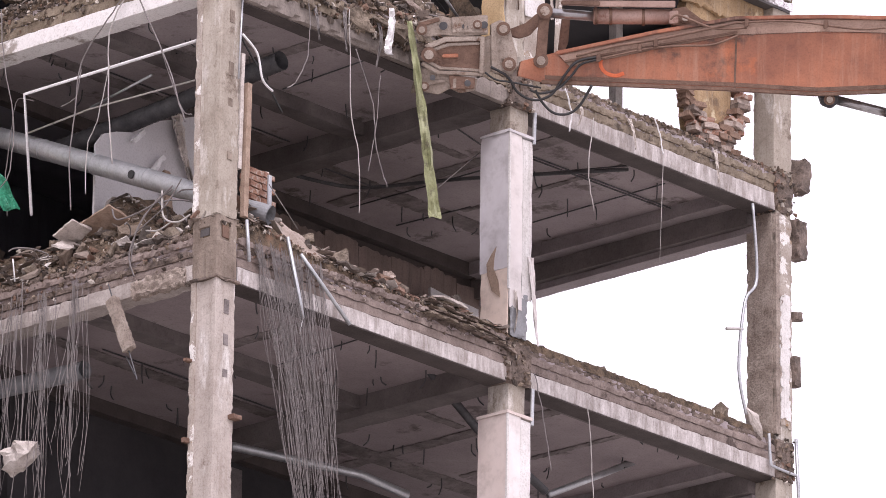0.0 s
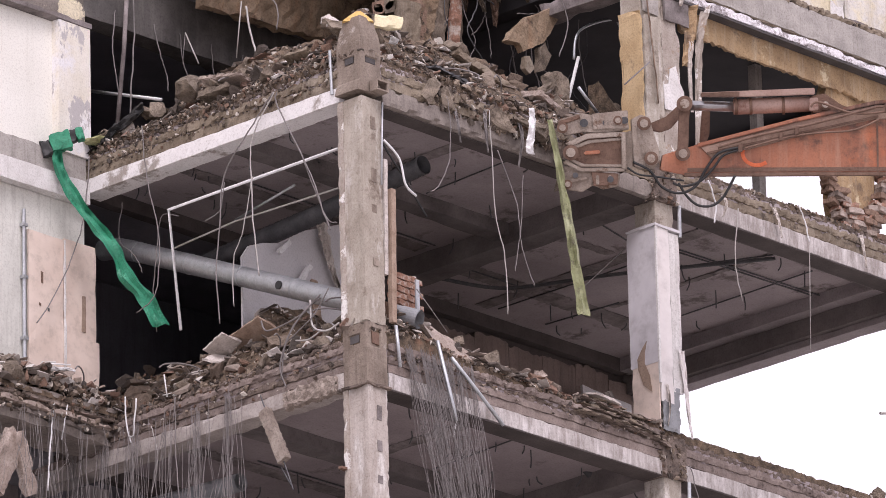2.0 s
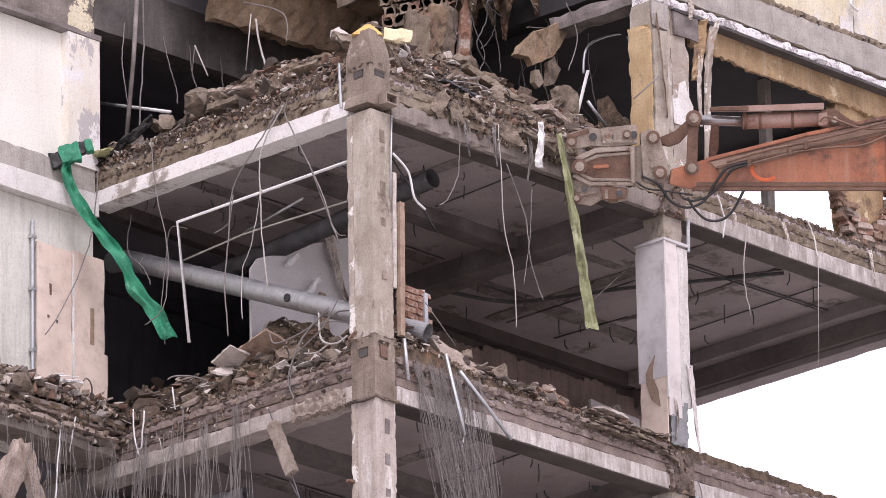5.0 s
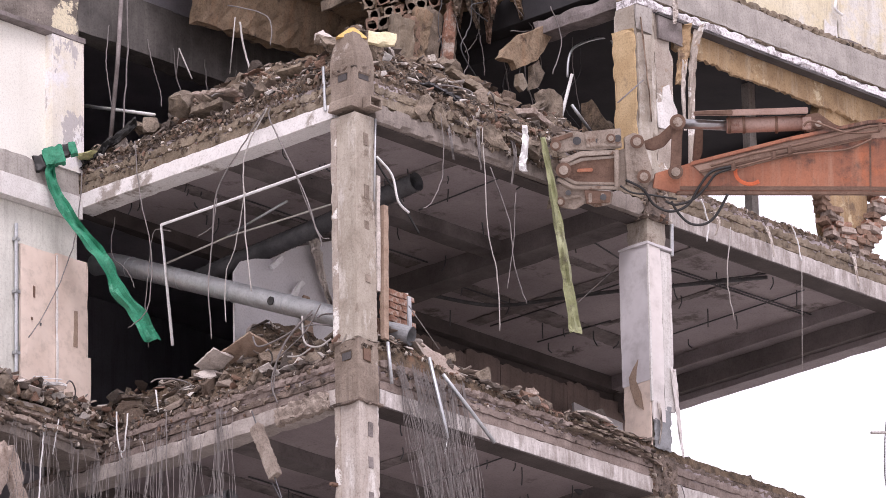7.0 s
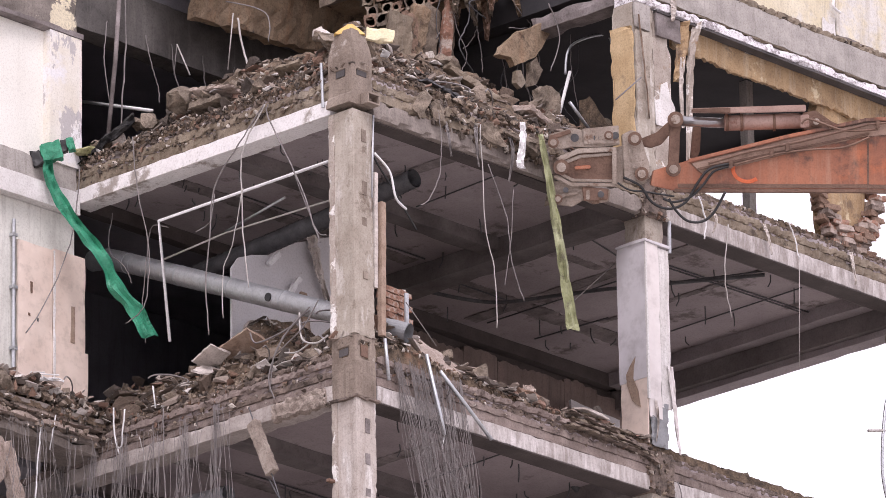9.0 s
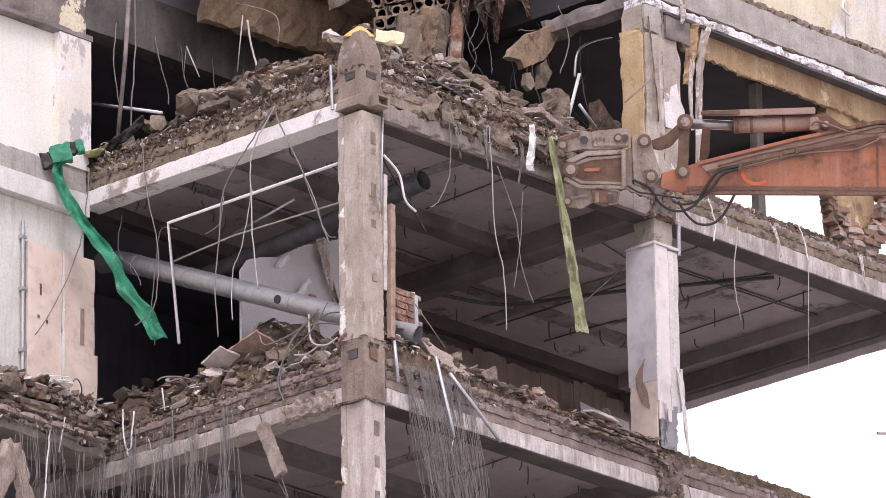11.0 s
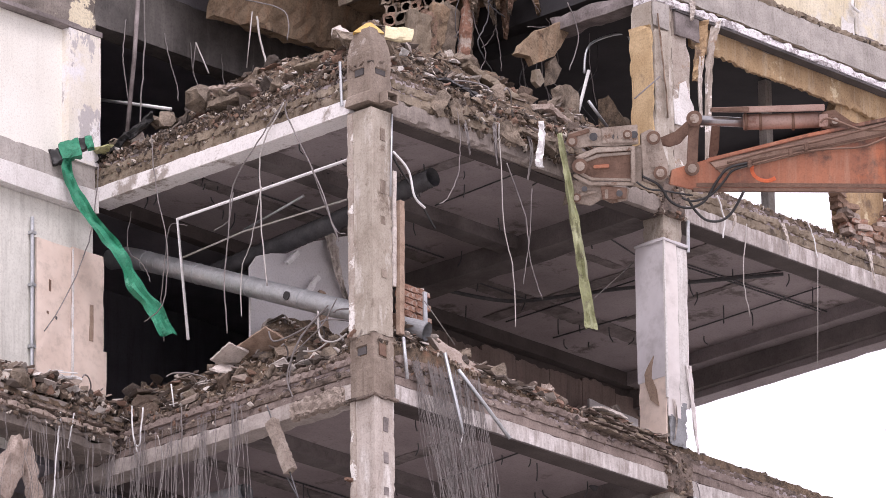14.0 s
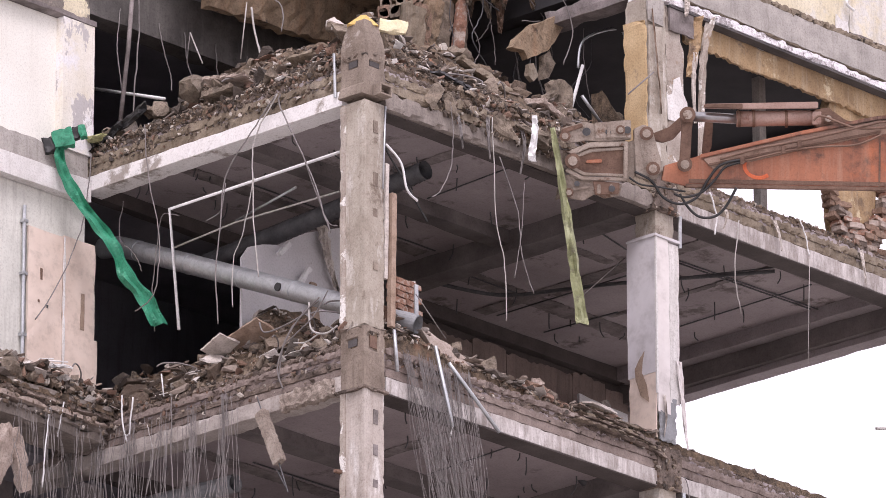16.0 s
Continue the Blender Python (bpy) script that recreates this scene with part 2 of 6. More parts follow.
flake_m = surface("thick flaking paint", (0.3, 0.27, 0.28), (0.42, 0.39, 0.4), 6, bump=0.9, layer=(0.82, 0.8, 0.83), layer_at=0.42, layer_scale=9.0, edge=0.04)
dust_beam_m = surface("dusty beam paint", (0.36, 0.32, 0.295), (0.5, 0.455, 0.425), 4, bump=0.4, layer=(0.66, 0.63, 0.61), layer_at=0.6, layer_scale=3, edge=0.1, streak=(0.27, 0.23, 0.2))
pale_clay_m = surface("pale broken mortar", (0.3, 0.235, 0.195), (0.5, 0.42, 0.37), 6, bump=0.8)
ceiling_scrap_m = surface("torn brown ceiling", (0.13, 0.09, 0.055), (0.4, 0.3, 0.205), 2.6, bump=1.0, second=(0.06, 0.043, 0.032), second_at=0.55, second_scale=2, streak=(0.3, 0.15, 0.07), run=0.4)
jamb_m = surface("patchy jamb plaster", (0.3, 0.25, 0.21), (0.48, 0.43, 0.38), 3, bump=0.5, second=(0.3, 0.19, 0.1), second_at=0.6, second_scale=3, layer=(0.76, 0.74, 0.71), layer_at=0.55, layer_scale=3.5, edge=0.03)
shard_m = surface("plaster and screed shards", (0.2, 0.165, 0.14), (0.34, 0.29, 0.25), 9, bump=0.6,
                  islands=[(0.26, 0.21, 0.175), (0.06, 0.046, 0.038), (0.5, 0.46, 0.43), (0.2, 0.155, 0.125), (0.07, 0.055, 0.047), (0.38, 0.33, 0.29), (0.24, 0.135, 0.095), (0.72, 0.69, 0.66)])
moss_m = surface("yellow insulation scrap", (0.3, 0.3, 0.13), (0.48, 0.46, 0.26), 8, bump=0.8)
trace_m = surface("dirty partition trace", (0.09, 0.075, 0.07), (0.3, 0.265, 0.26), 3.5, bump=0.4)

# ---- builders ----
rng = random.Random(7)


def part(name, bm, material, parent=None, label="", smooth=False):
    me = bpy.data.meshes.new(name)
    bm.normal_update()
    bm.to_mesh(me)
    bm.free()
    me.materials.append(material)
    if smooth:
        me.shade_smooth()
    ob = new(name, me)
    ob.parent = parent
    if label:
        ob["label"] = label
    return ob


def base(name, label, category, kind="", group="", at=(0, 0, 0)):
    ob = new(name)
    ob.location = at
    ob.empty_display_size = 0.1
    return tagged(ob, label, category, group, kind)


def slab_grid(bm, lo, hi, step=0.15, amp=0.0, chip=0.0, freq=3.0, seed=0.0, m=None):
    """A box whose faces are cut into cells, waved by amp and chipped by chip along its edges."""
    n = [max(1, min(150, round((b - a) / step))) for a, b in zip(lo, hi)]
    seen = {}

    def vert(i, j, k):
        key = (i, j, k)
        if key not in seen:
            p = Vector(a + (b - a) * t / c for a, b, t, c in zip(lo, hi, key, n))
            q = p * freq + Vector((seed, seed * 1.7, seed * 0.6))
            ends = sum(t in (0, c) for t, c in zip(key, n))
            d = noise.noise_vector(q) * amp
            if ends > 1 and chip:
                mid = Vector((a + b) / 2 for a, b in zip(lo, hi))
                pull = max(0.0, noise.noise(q * 1.9 + Vector((5, 1, 2))) + 0.1) * chip
                for ax in range(3):
                    if key[ax] in (0, n[ax]) and (hi[ax] - lo[ax]) < 40 * chip + 1:
                        d[ax] += pull if p[ax] < mid[ax] else -pull
            p = p + d
            seen[key] = bm.verts.new(m @ p if m else p)
        return seen[key]

    for ax in range(3):
        u, v = [a for a in range(3) if a != ax]
        for side in (0, n[ax]):
            for i in range(n[u]):
                for j in range(n[v]):
                    quad = []
                    for du, dv in ((0, 0), (1, 0), (1, 1), (0, 1)):
                        key = [0, 0, 0]
                        key[ax], key[u], key[v] = side, i + du, j + dv
                        quad.append(vert(*key))
                    if (side == 0) == (ax != 1):
                        quad.reverse()
                    bm.faces.new(quad)
    return bm


def block(lo, hi, **k):
    return slab_grid(bmesh.new(), lo, hi, **k)


def smooth_line(points, steps=6):
    p = [Vector(q) for q in points]
    if len(p) < 3:
        return p
    out = []
    for i in range(len(p) - 1):
        a, b, c, d = p[max(i - 1, 0)], p[i], p[i + 1], p[min(i + 2, len(p) - 1)]
        for s in range(steps):
            t = s / steps
            out.append(0.5 * (2 * b + (c - a) * t + (2 * a - 5 * b + 4 * c - d) * t * t + (3 * b - a - 3 * c + d) * t ** 3))
    return out + [p[-1]]


def tube(bm, points, r, sides=6, curved=True, wobble=0.0, caps=True, steps=6):
    line = smooth_line(points, steps) if curved else [Vector(q) for q in points]
    rings = []
    for i, p in enumerate(line):
        way = (line[min(i + 1, len(line) - 1)] - line[max(i - 1, 0)]).normalized()
        side = way.cross(Vector((0.3, 0.9, 0.31))).normalized()
        up = way.cross(side)
        if wobble and 0 < i < len(line) - 1:
            p = p + Vector((rng.uniform(-1, 1), rng.uniform(-1, 1), rng.uniform(-1, 1))) * wobble
        rings.append([bm.verts.new(p + (side * math.cos(a) + up * math.sin(a)) * r) for a in (2 * math.pi * k / sides for k in range(sides))])
    for a, b in zip(rings, rings[1:]):
        for k in range(sides):
            bm.faces.new((a[k], a[(k + 1) % sides], b[(k + 1) % sides], b[k]))
    if caps:
        bm.faces.new(rings[0][::-1])
        bm.faces.new(rings[-1])
    return bm


def pipe_shell(bm, points, r, wall, sides=20):
    """An open pipe with a bore."""
    for rad, flip in ((r, False), (r - wall, True)):
        start = len(bm.faces)
        tube(bm, points, rad, sides, False, caps=False)
        bm.faces.ensure_lookup_table()
        if flip:
            bmesh.ops.reverse_faces(bm, faces=bm.faces[start:])
    return bm


def rock(seed, size, flat=1.0, count=14):
    r = random.Random(seed)
    bm = bmesh.new()
    for _ in range(count):
        v = Vector((r.uniform(-1, 1), r.uniform(-1, 1), r.uniform(-1, 1)))
        v /= max(abs(v.x), abs(v.y), abs(v.z)) ** 0.75
        bm.verts.new((v.x * size[0], v.y * size[1], v.z * size[2] * flat))
    bmesh.ops.convex_hull(bm, input=bm.verts[:])
    for v in [v for v in bm.verts if not v.link_faces]:
        bm.verts.remove(v)
    return bm


def rough_rock(seed, size, rough=0.16, cuts=2):
    bm = rock(seed, size)
    bmesh.ops.triangulate(bm, faces=bm.faces[:])
    for _ in range(cuts):
        bmesh.ops.subdivide_edges(bm, edges=bm.edges[:], cuts=1, use_grid_fill=True)
    s = min(size)
    for v in bm.verts:
        v.co += noise.noise_vector(v.co * (1.3 / s) + Vector((seed, 0, 0))) * s * rough + noise.noise_vector(v.co * (4 / s)) * s * rough * 0.5
    return bm


PROTOS = []
for k in range(36):
    pb = rock(100 + k, (1, rng.uniform(0.55, 1), rng.uniform(0.3, 0.8)), count=11)
    bmesh.ops.triangulate(pb, faces=pb.faces[:])
    pb.verts.index_update()
    PROTOS.append((np.array([v.co[:] for v in pb.verts]), [[v.index for v in f.verts] for f in pb.faces]))
    pb.free()


def scatter(name, spots, material, label, category, parent=None, flat=None):
    """Many small pieces, one mesh. spots: (place, size)."""
    vs, fs, n = [], [], 0
    for place, size in spots:
        pv, pf = PROTOS[rng.randrange(len(PROTOS))]
        rot = np.array(Euler((rng.uniform(0, 6.3), rng.uniform(0, 6.3), rng.uniform(0, 6.3))).to_matrix())
        if flat:
            rot = np.array(Euler((rng.gauss(0, 0.3), rng.gauss(0, 0.3), rng.uniform(0, 6.3))).to_matrix())
            pv = pv * np.array((1.0, rng.uniform(0.5, 1.0), flat * rng.uniform(0.5, 1.5)))
        vs.append(pv @ rot.T * size + np.array(place))
        fs.extend([[i + n for i in f] for f in pf])
        n += len(pv)
    me = bpy.data.meshes.new(name)
    me.from_pydata(np.concatenate(vs).tolist(), [], fs)
    me.materials.append(material)
    ob = new(name, me)
    ob.parent = parent
    return tagged(ob, label, category, kind="stuff")


def sheet_strip(bm, points, widths, across, thick=0.006, twist=0.0, ripple=0.0, seed=0):
    """A hanging strip of cloth or foil along a line."""
    line = smooth_line(points, 8)
    rows, n = [], len(line)
    for i, p in enumerate(line):
        t = i / (n - 1)
        w = widths[0] + (widths[1] - widths[0]) * t
        a = twist * t
        c = Matrix.Rotation(a, 3, "Z") @ Vector(across)
        row = []
        for k in range(5):
            s = k / 4 - 0.5
            off = Vector((0.7, 0.7, 0)) * (noise.noise(Vector((s * 3, t * 9, seed))) * ripple)
            row.append(p + c * (s * w * (1 + 0.35 * noise.noise(Vector((seed, t * 14, 0))))) + off)
        rows.append(row)
    for d in (0, 1):
        vv = [[bm.verts.new(q + Vector((0.7, 0.7, 0)) * thick * d) for q in row] for row in rows]
        for a, b in zip(vv, vv[1:]):
            for k in range(4):
                f = (a[k], a[k + 1], b[k + 1], b[k])
                bm.faces.new(f if d else f[::-1])
        if d:
            for e in (0, 4):
                for i in range(n - 1):
                    bm.faces.new((first[i][e], first[i + 1][e], vv[i + 1][e], vv[i][e]))
        first = vv
    return bm


def plate(bm, outline, thick, m):
    """An extruded outline in the x-z plane of m, centred on its y."""
    a = [bm.verts.new(m @ Vector((x, -thick / 2, z))) for x, z in outline]
    b = [bm.verts.new(m @ Vector((x, thick / 2, z))) for x, z in outline]
    bm.faces.new(a)
    bm.faces.new(b[::-1])
    for i in range(len(a)):
        j = (i + 1) % len(a)
        bm.faces.new((a[j], a[i], b[i], b[j]))
    return bm



# ---- ground and the plain rest of the building ----
gb = bmesh.new()
bmesh.ops.create_grid(gb, x_segments=8, y_segments=8, size=2500, matrix=Matrix.Translation((0, 0, GROUND)))
tagged(part("ground", gb, ground_m), "bare grey demolition yard", "ground", kind="structure")

W0, W1, D0, D1 = -7.0, 9.3, 4.4, 12.0
STOREYS = [-3.2 * k for k in range(1, 10)]


def solid(name, lo, hi, material, label, category="wall", parent=None, kind="structure", **k):
    ob = part(name, block(lo, hi, **k), material, parent)
    return tagged(ob, label, category, kind=kind) if parent is None else ob


solid("wall_back", (W0, D1, GROUND), (W1, D1 + 0.3, 6.2), body_m, "plain rendered rear wall of the block", step=2)
solid("wall_side", (W0 - 0.3, 4.5, GROUND), (W0, D1 + 0.3, 6.2), body_m, "plain rendered side wall of the block", step=2)
solid("wall_end", (W1, 4.72, GROUND), (W1 + 0.25, D1, 6.2), body_m, "plain rendered end wall of the block", step=2)
solid("roof", (W0 - 0.3, 4.5, 6.2), (W1 + 0.25, D1 + 0.3, 6.45), body_m, "flat concrete roof of the block", "roof", step=2)
solid("wall_front_lower", (0.0, 4.42, GROUND), (W1, 4.7, -6.5), body_m, "plain rendered wall behind the lower storeys", step=2)
for z in [2.55, 0.25] + [s + 0.25 for s in STOREYS]:
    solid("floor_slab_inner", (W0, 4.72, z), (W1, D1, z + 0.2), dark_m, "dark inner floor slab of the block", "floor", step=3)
# Added partition, coloured near-black for the unlit top rooms.
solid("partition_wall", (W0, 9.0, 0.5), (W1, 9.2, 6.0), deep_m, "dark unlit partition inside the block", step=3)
# Added partition; its tone sets how dim the room looks.
solid("partition_wall", (W0, 6.6, -6.0), (W1, 6.8, 0.24), room_m, "added partition toned for the dim room", step=0.5, amp=0.02)
for z in STOREYS[1:]:
    solid("floor_slab_lower", (0, 0, z), (9.5, 4.4, z + 0.45), beam_m, "bare concrete floor slab of a lower storey", "floor", step=1.5)
solid("wall_wing_lower", (0.35, 1.0, GROUND), (9.2, 1.2, -6.4), body_m, "plain rendered wall of the lower storeys", step=2)
for x, y in ((0.0, 0.0), (4.6, 0.0), (9.2, 0.0), (0.0, 4.05), (9.2, 4.05)):
    for z in [GROUND] + STOREYS[1:][::-1][:-1]:
        top = min(s for s in STOREYS if s > z + 0.3)
        solid("column_lower", (x, y, z if z == GROUND else z + 0.45), (x + 0.32, y + 0.34, top), beam_m, "plain concrete column of a lower storey", "column", step=1.0)


# ---- the open wing: two floors of slabs, edge beams, ribs and columns ----
def wing_floor(z, tag, back=True):
    """One floor: the slab, its edge beams, broken courses on the edge, ribs under it."""
    slab = part("floor_slab_" + tag, block((0.02, 0.02, z + 0.22), (9.48, 4.42, z + 0.44), step=0.3, amp=0.006), soffit_m if z > -1 else low_soffit_m)
    tagged(slab, "stripped concrete floor slab with sooty plastered underside", "floor slab", kind="structure")
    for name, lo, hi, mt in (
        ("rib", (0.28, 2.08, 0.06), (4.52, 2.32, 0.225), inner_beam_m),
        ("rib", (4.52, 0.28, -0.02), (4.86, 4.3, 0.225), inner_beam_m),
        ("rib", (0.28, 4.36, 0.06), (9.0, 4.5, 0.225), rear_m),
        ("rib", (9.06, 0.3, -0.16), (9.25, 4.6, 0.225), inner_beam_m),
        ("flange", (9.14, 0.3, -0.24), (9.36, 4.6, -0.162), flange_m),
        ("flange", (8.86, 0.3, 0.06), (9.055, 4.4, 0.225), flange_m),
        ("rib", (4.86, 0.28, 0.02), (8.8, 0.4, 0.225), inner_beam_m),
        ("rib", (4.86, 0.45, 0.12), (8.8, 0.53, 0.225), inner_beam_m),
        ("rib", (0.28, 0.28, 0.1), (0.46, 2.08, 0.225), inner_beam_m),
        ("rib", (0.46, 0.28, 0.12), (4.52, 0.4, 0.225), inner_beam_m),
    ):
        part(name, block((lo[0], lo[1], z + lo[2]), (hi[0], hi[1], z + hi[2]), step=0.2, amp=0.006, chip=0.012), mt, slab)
    for lo, hi in (((6.2, 0.6), (6.42, 4.2)), ((5.0, 3.3), (8.7, 3.62)), ((0.6, 3.2), (4.4, 3.42)), ((2.2, 0.5), (2.4, 2.0)), ((7.4, 0.6), (7.5, 3.2)), ((5.0, 1.9), (6.1, 2.05))):
        part("partition_trace", block((lo[0], lo[1], z + 0.206), (hi[0], hi[1], z + 0.218), step=0.06, amp=0.003, chip=0.03, seed=lo[0] * 3, freq=9), trace_m, slab)
    for k in range(70):
        x, y = rng.uniform(0.5, 8.7), rng.uniform(0.5, 4.1)
        bar = bmesh.new()
        h = rng.uniform(0.06, 0.24)
        lean = (rng.uniform(-0.06, 0.06), rng.uniform(-0.06, 0.06))
        tube(bar, [(x, y, z + 0.23), (x + lean[0] * 0.3, y, z + 0.23 - h * 0.6), (x + lean[0], y + lean[1], z + 0.23 - h)], 0.008, 4)
        part("hanger_rod", bar, dark, slab)
    return slab


def edge_beam(name, lo, hi, label, paint=0.19, seed=0.0, cracked=0.02, courses=(0.11, 0.1, 0.08), face=None, mats=None, rough=1.0):
    """A painted beam face with broken brown courses on it, along x or y."""
    along = 0 if hi[0] - lo[0] > hi[1] - lo[1] else 1
    beam = part(name, block(lo, (hi[0], hi[1], lo[2] + paint), step=0.045, amp=0.002, chip=cracked, seed=seed, freq=4.5), face or paint_beam_m)
    tagged(beam, label, "beam", kind="structure")
    z = lo[2] + paint
    for k, h in enumerate(courses):
        a, b = list(lo), list(hi)
        a[2], b[2] = z + 0.003, z + h
        out = (0.006, -0.008, 0.014, -0.02, 0.0)[k % 5]
        a[1 - along] += out
        part("course", block(a, b, step=0.035, amp=(0.009 + 0.006 * k) * rough, chip=(0.025 + 0.018 * k) * rough, seed=seed + k * 3.3, freq=(9 + 3 * k) * rough), (mats or (grime_m, grime_m, layer_m))[k % 3], beam)
        z += h
    return beam


A, B = 0.0, -3.2
wing_floor(A, "upper")
wing_floor(B, "lower")
edge_beam("beam_left_upper", (0, 0.33, A), (0.28, 4.25, 0), "white painted edge beam with stained brown courses", 0.17, 1.0, 0.008, face=left_paint_m)
edge_beam("beam_right_upper", (0.33, 0, A - 0.03), (4.6, 0.28, 0), "spalled concrete edge beam with broken courses", 0.2, 4.0, 0.06, face=beam_m)
edge_beam("beam_far_upper", (4.98, 0, A - 0.02), (9.2, 0.28, 0), "edge beam with peeling streaked white paint", 0.2, 7.0, 0.014)
edge_beam("beam_left_lower", (0, 0.33, B), (0.28, 5.2, 0), "dusty grey edge beam under a rubble heap", 0.17, 11.0, 0.02, (0.08, 0.07, 0.06, 0.08, 0.07), dust_beam_m, (low_grime_m, layer_m, low_grime_m), 0.5)
edge_beam("beam_right_lower", (0.33, 0, B - 0.02), (4.6, 0.28, 0), "white painted edge beam with rough brown courses", 0.18, 14.0, 0.01, (0.1, 0.08, 0.07, 0.08), mats=(low_grime_m, low_grime_m, layer_m), rough=0.55)
edge_beam("beam_far_lower", (4.98, 0, B - 0.01), (9.2, 0.28, 0), "edge beam with flaking white paint and rubble on top", 0.18, 17.0, 0.014, (0.1, 0.09, 0.08), mats=(low_grime_m, low_grime_m, layer_m), rough=0.6)


# Dark brown strips laid under the edge beams.
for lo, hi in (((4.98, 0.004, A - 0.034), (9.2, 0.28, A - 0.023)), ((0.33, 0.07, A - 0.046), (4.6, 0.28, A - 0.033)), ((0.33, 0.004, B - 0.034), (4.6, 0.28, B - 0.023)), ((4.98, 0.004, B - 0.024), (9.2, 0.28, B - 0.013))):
    solid("beam_underside", lo, hi, rear_m, "dark brown underside strip of an edge beam", "beam", step=0.08, amp=0.003)
solid("spalled_patch", (-0.03, 0.42, B - 0.03), (0.06, 1.2, B + 0.17), flank_m, "pale spalled concrete patch on the edge beam", "beam", step=0.022, amp=0.03, chip=0.06, freq=15)


def column(name, x, y, z0, z1, wx, wy, label, groove=True, material=None):
    c = part(name, block((x, y, z0), (x + wx, y + wy, z1), step=0.045, amp=0.003, chip=0.016, seed=x + z0, freq=7), material or column_m)
    tagged(c, label, "column", kind="structure")
    if groove:
        part("edge_strip", block((x - 0.014, y + wy - 0.075, z0 + 0.01), (x + 0.02, y + wy + 0.006, z1 - 0.01), step=0.045, amp=0.003, chip=0.014, seed=2 + z0, freq=7), jamb_m, c)
        part("edge_strip", block((x - 0.016, y - 0.016, z0 + 0.01), (x + 0.07, y + 0.06, z1 - 0.01), step=0.045, amp=0.003, chip=0.016, seed=5 + z0, freq=7), material or column_m, c)
    return c


c1 = column("column_corner_middle", 0, 0, B + 0.66, A - 0.01, 0.3, 0.34, "weathered concrete corner column with pocket holes")
c1low = column("column_corner_lower", 0, 0, -6.4, B - 0.02, 0.3, 0.34, "pale concrete corner column with chipped edges", True, low_column_m)
def jointed(name, lo, hi, label, pockets, taper_from=None, skirt=None, seed=0.0):
    """A column piece with sunk pockets in its two outer faces, a rounded head or a flared foot."""
    bm = block(lo, hi, step=0.016, amp=0.006, chip=0.012, seed=seed, freq=4)
    mx, my = (lo[0] + hi[0]) / 2, (lo[1] + hi[1]) / 2
    for v in bm.verts:
        left, front = v.co.x < lo[0] + 0.015, v.co.y < lo[1] + 0.015
        for face, a0, a1, z0, z1, deep in pockets:
            u = v.co.y if face == "left" else v.co.x
            if (left if face == "left" else front) and a0 < u < a1 and z0 < v.co.z < z1:
                if face == "left":
                    v.co.x += deep
                else:
                    v.co.y += deep
        if skirt and v.co.z < skirt and left:
            v.co.x -= 0.035 * (skirt - v.co.z) / (skirt - lo[2]) + 0.008
        if taper_from and v.co.z > taper_from:
            t = ((v.co.z - taper_from) / (hi[2] - taper_from)) ** 1.6
            v.co.x += (mx - v.co.x) * 0.36 * t
            v.co.y += (my - v.co.y) * 0.36 * t
    return tagged(part(name, bm, cap_m), label, "column", kind="structure")


cap = jointed("column_stub_upper", (-0.008, -0.008, A + 0.05), (0.302, 0.342, 0.93), "broken column stub with rounded head and sunk pockets",
              [("left", 0.1, 0.25, 0.37, 0.46, 0.022), ("front", 0.07, 0.24, 0.38, 0.45, 0.022)], 0.58, 0.17, 3.0)
node = jointed("column_node_lower", (-0.004, -0.004, B - 0.02), (0.304, 0.344, B + 0.66), "stained column joint with sunk rectangular pockets",
               [("left", 0.1, 0.25, B + 0.44, B + 0.54, 0.022), ("front", 0.06, 0.22, B + 0.4, B + 0.6, 0.02)], None, None, 6.0)
# Dark inserts stand for the shade inside the shallow pockets.
for face, lo, hi in ((cap, (0.004, 0.112, 0.385), (0.012, 0.238, 0.458)), (cap, (0.082, 0.004, 0.388), (0.228, 0.012, 0.446)), (node, (0.006, 0.112, B + 0.448), (0.012, 0.238, B + 0.532))):
    part("pocket_shade", block(lo, hi, step=0.03, amp=0.004), shade_m, face, "dark insert for the shade in a sunk pocket")
part("rusty_plate", block((0.09, 0.0, B + 0.43), (0.19, 0.012, B + 0.56), step=0.03, amp=0.003), rust_m, node)
for nm, lo, hi in (("stub_bar", (-0.1, 0.3, -4.12), (0.0, 0.36, -4.08)), ("stub_bar", (0.22, -0.1, -4.75), (0.34, 0.0, -4.7)), ("stub_bar", (-0.09, 0.31, -5.0), (0.0, 0.36, -4.95))):
    part(nm, block(lo, hi, step=0.03, amp=0.006, chip=0.01), rust_m, c1low)
for z in (-0.35, -0.95, -1.3, -1.9, -3.6, -3.95, -4.3):
    owner = c1 if z > B else c1low
    part("scar", block((0.13, -0.006, z), (0.2, 0.012, z + rng.uniform(0.06, 0.16)), step=0.04, amp=0.01), trace_m if z < B else cap_m, owner)
part("lip", block((-0.045, -0.045, B - 0.05), (0.33, 0.37, B - 0.021), step=0.03, amp=0.014, chip=0.05, freq=7), layer_m, node)
hollow_box = bmesh.new()
for lo, hi in (((0.11, -0.13, 0.05), (0.29, -0.022, 0.066)), ((0.11, -0.13, 0.154), (0.30, -0.022, 0.172)), ((0.11, -0.128, 0.0665), (0.127, -0.022, 0.1535)), ((0.272, -0.128, 0.0665), (0.289, -0.022, 0.1535))):
    slab_grid(hollow_box, lo, hi, step=0.03, amp=0.003)
part("bracket", hollow_box, cap_m, cap, "hollow grey brown box bracket")

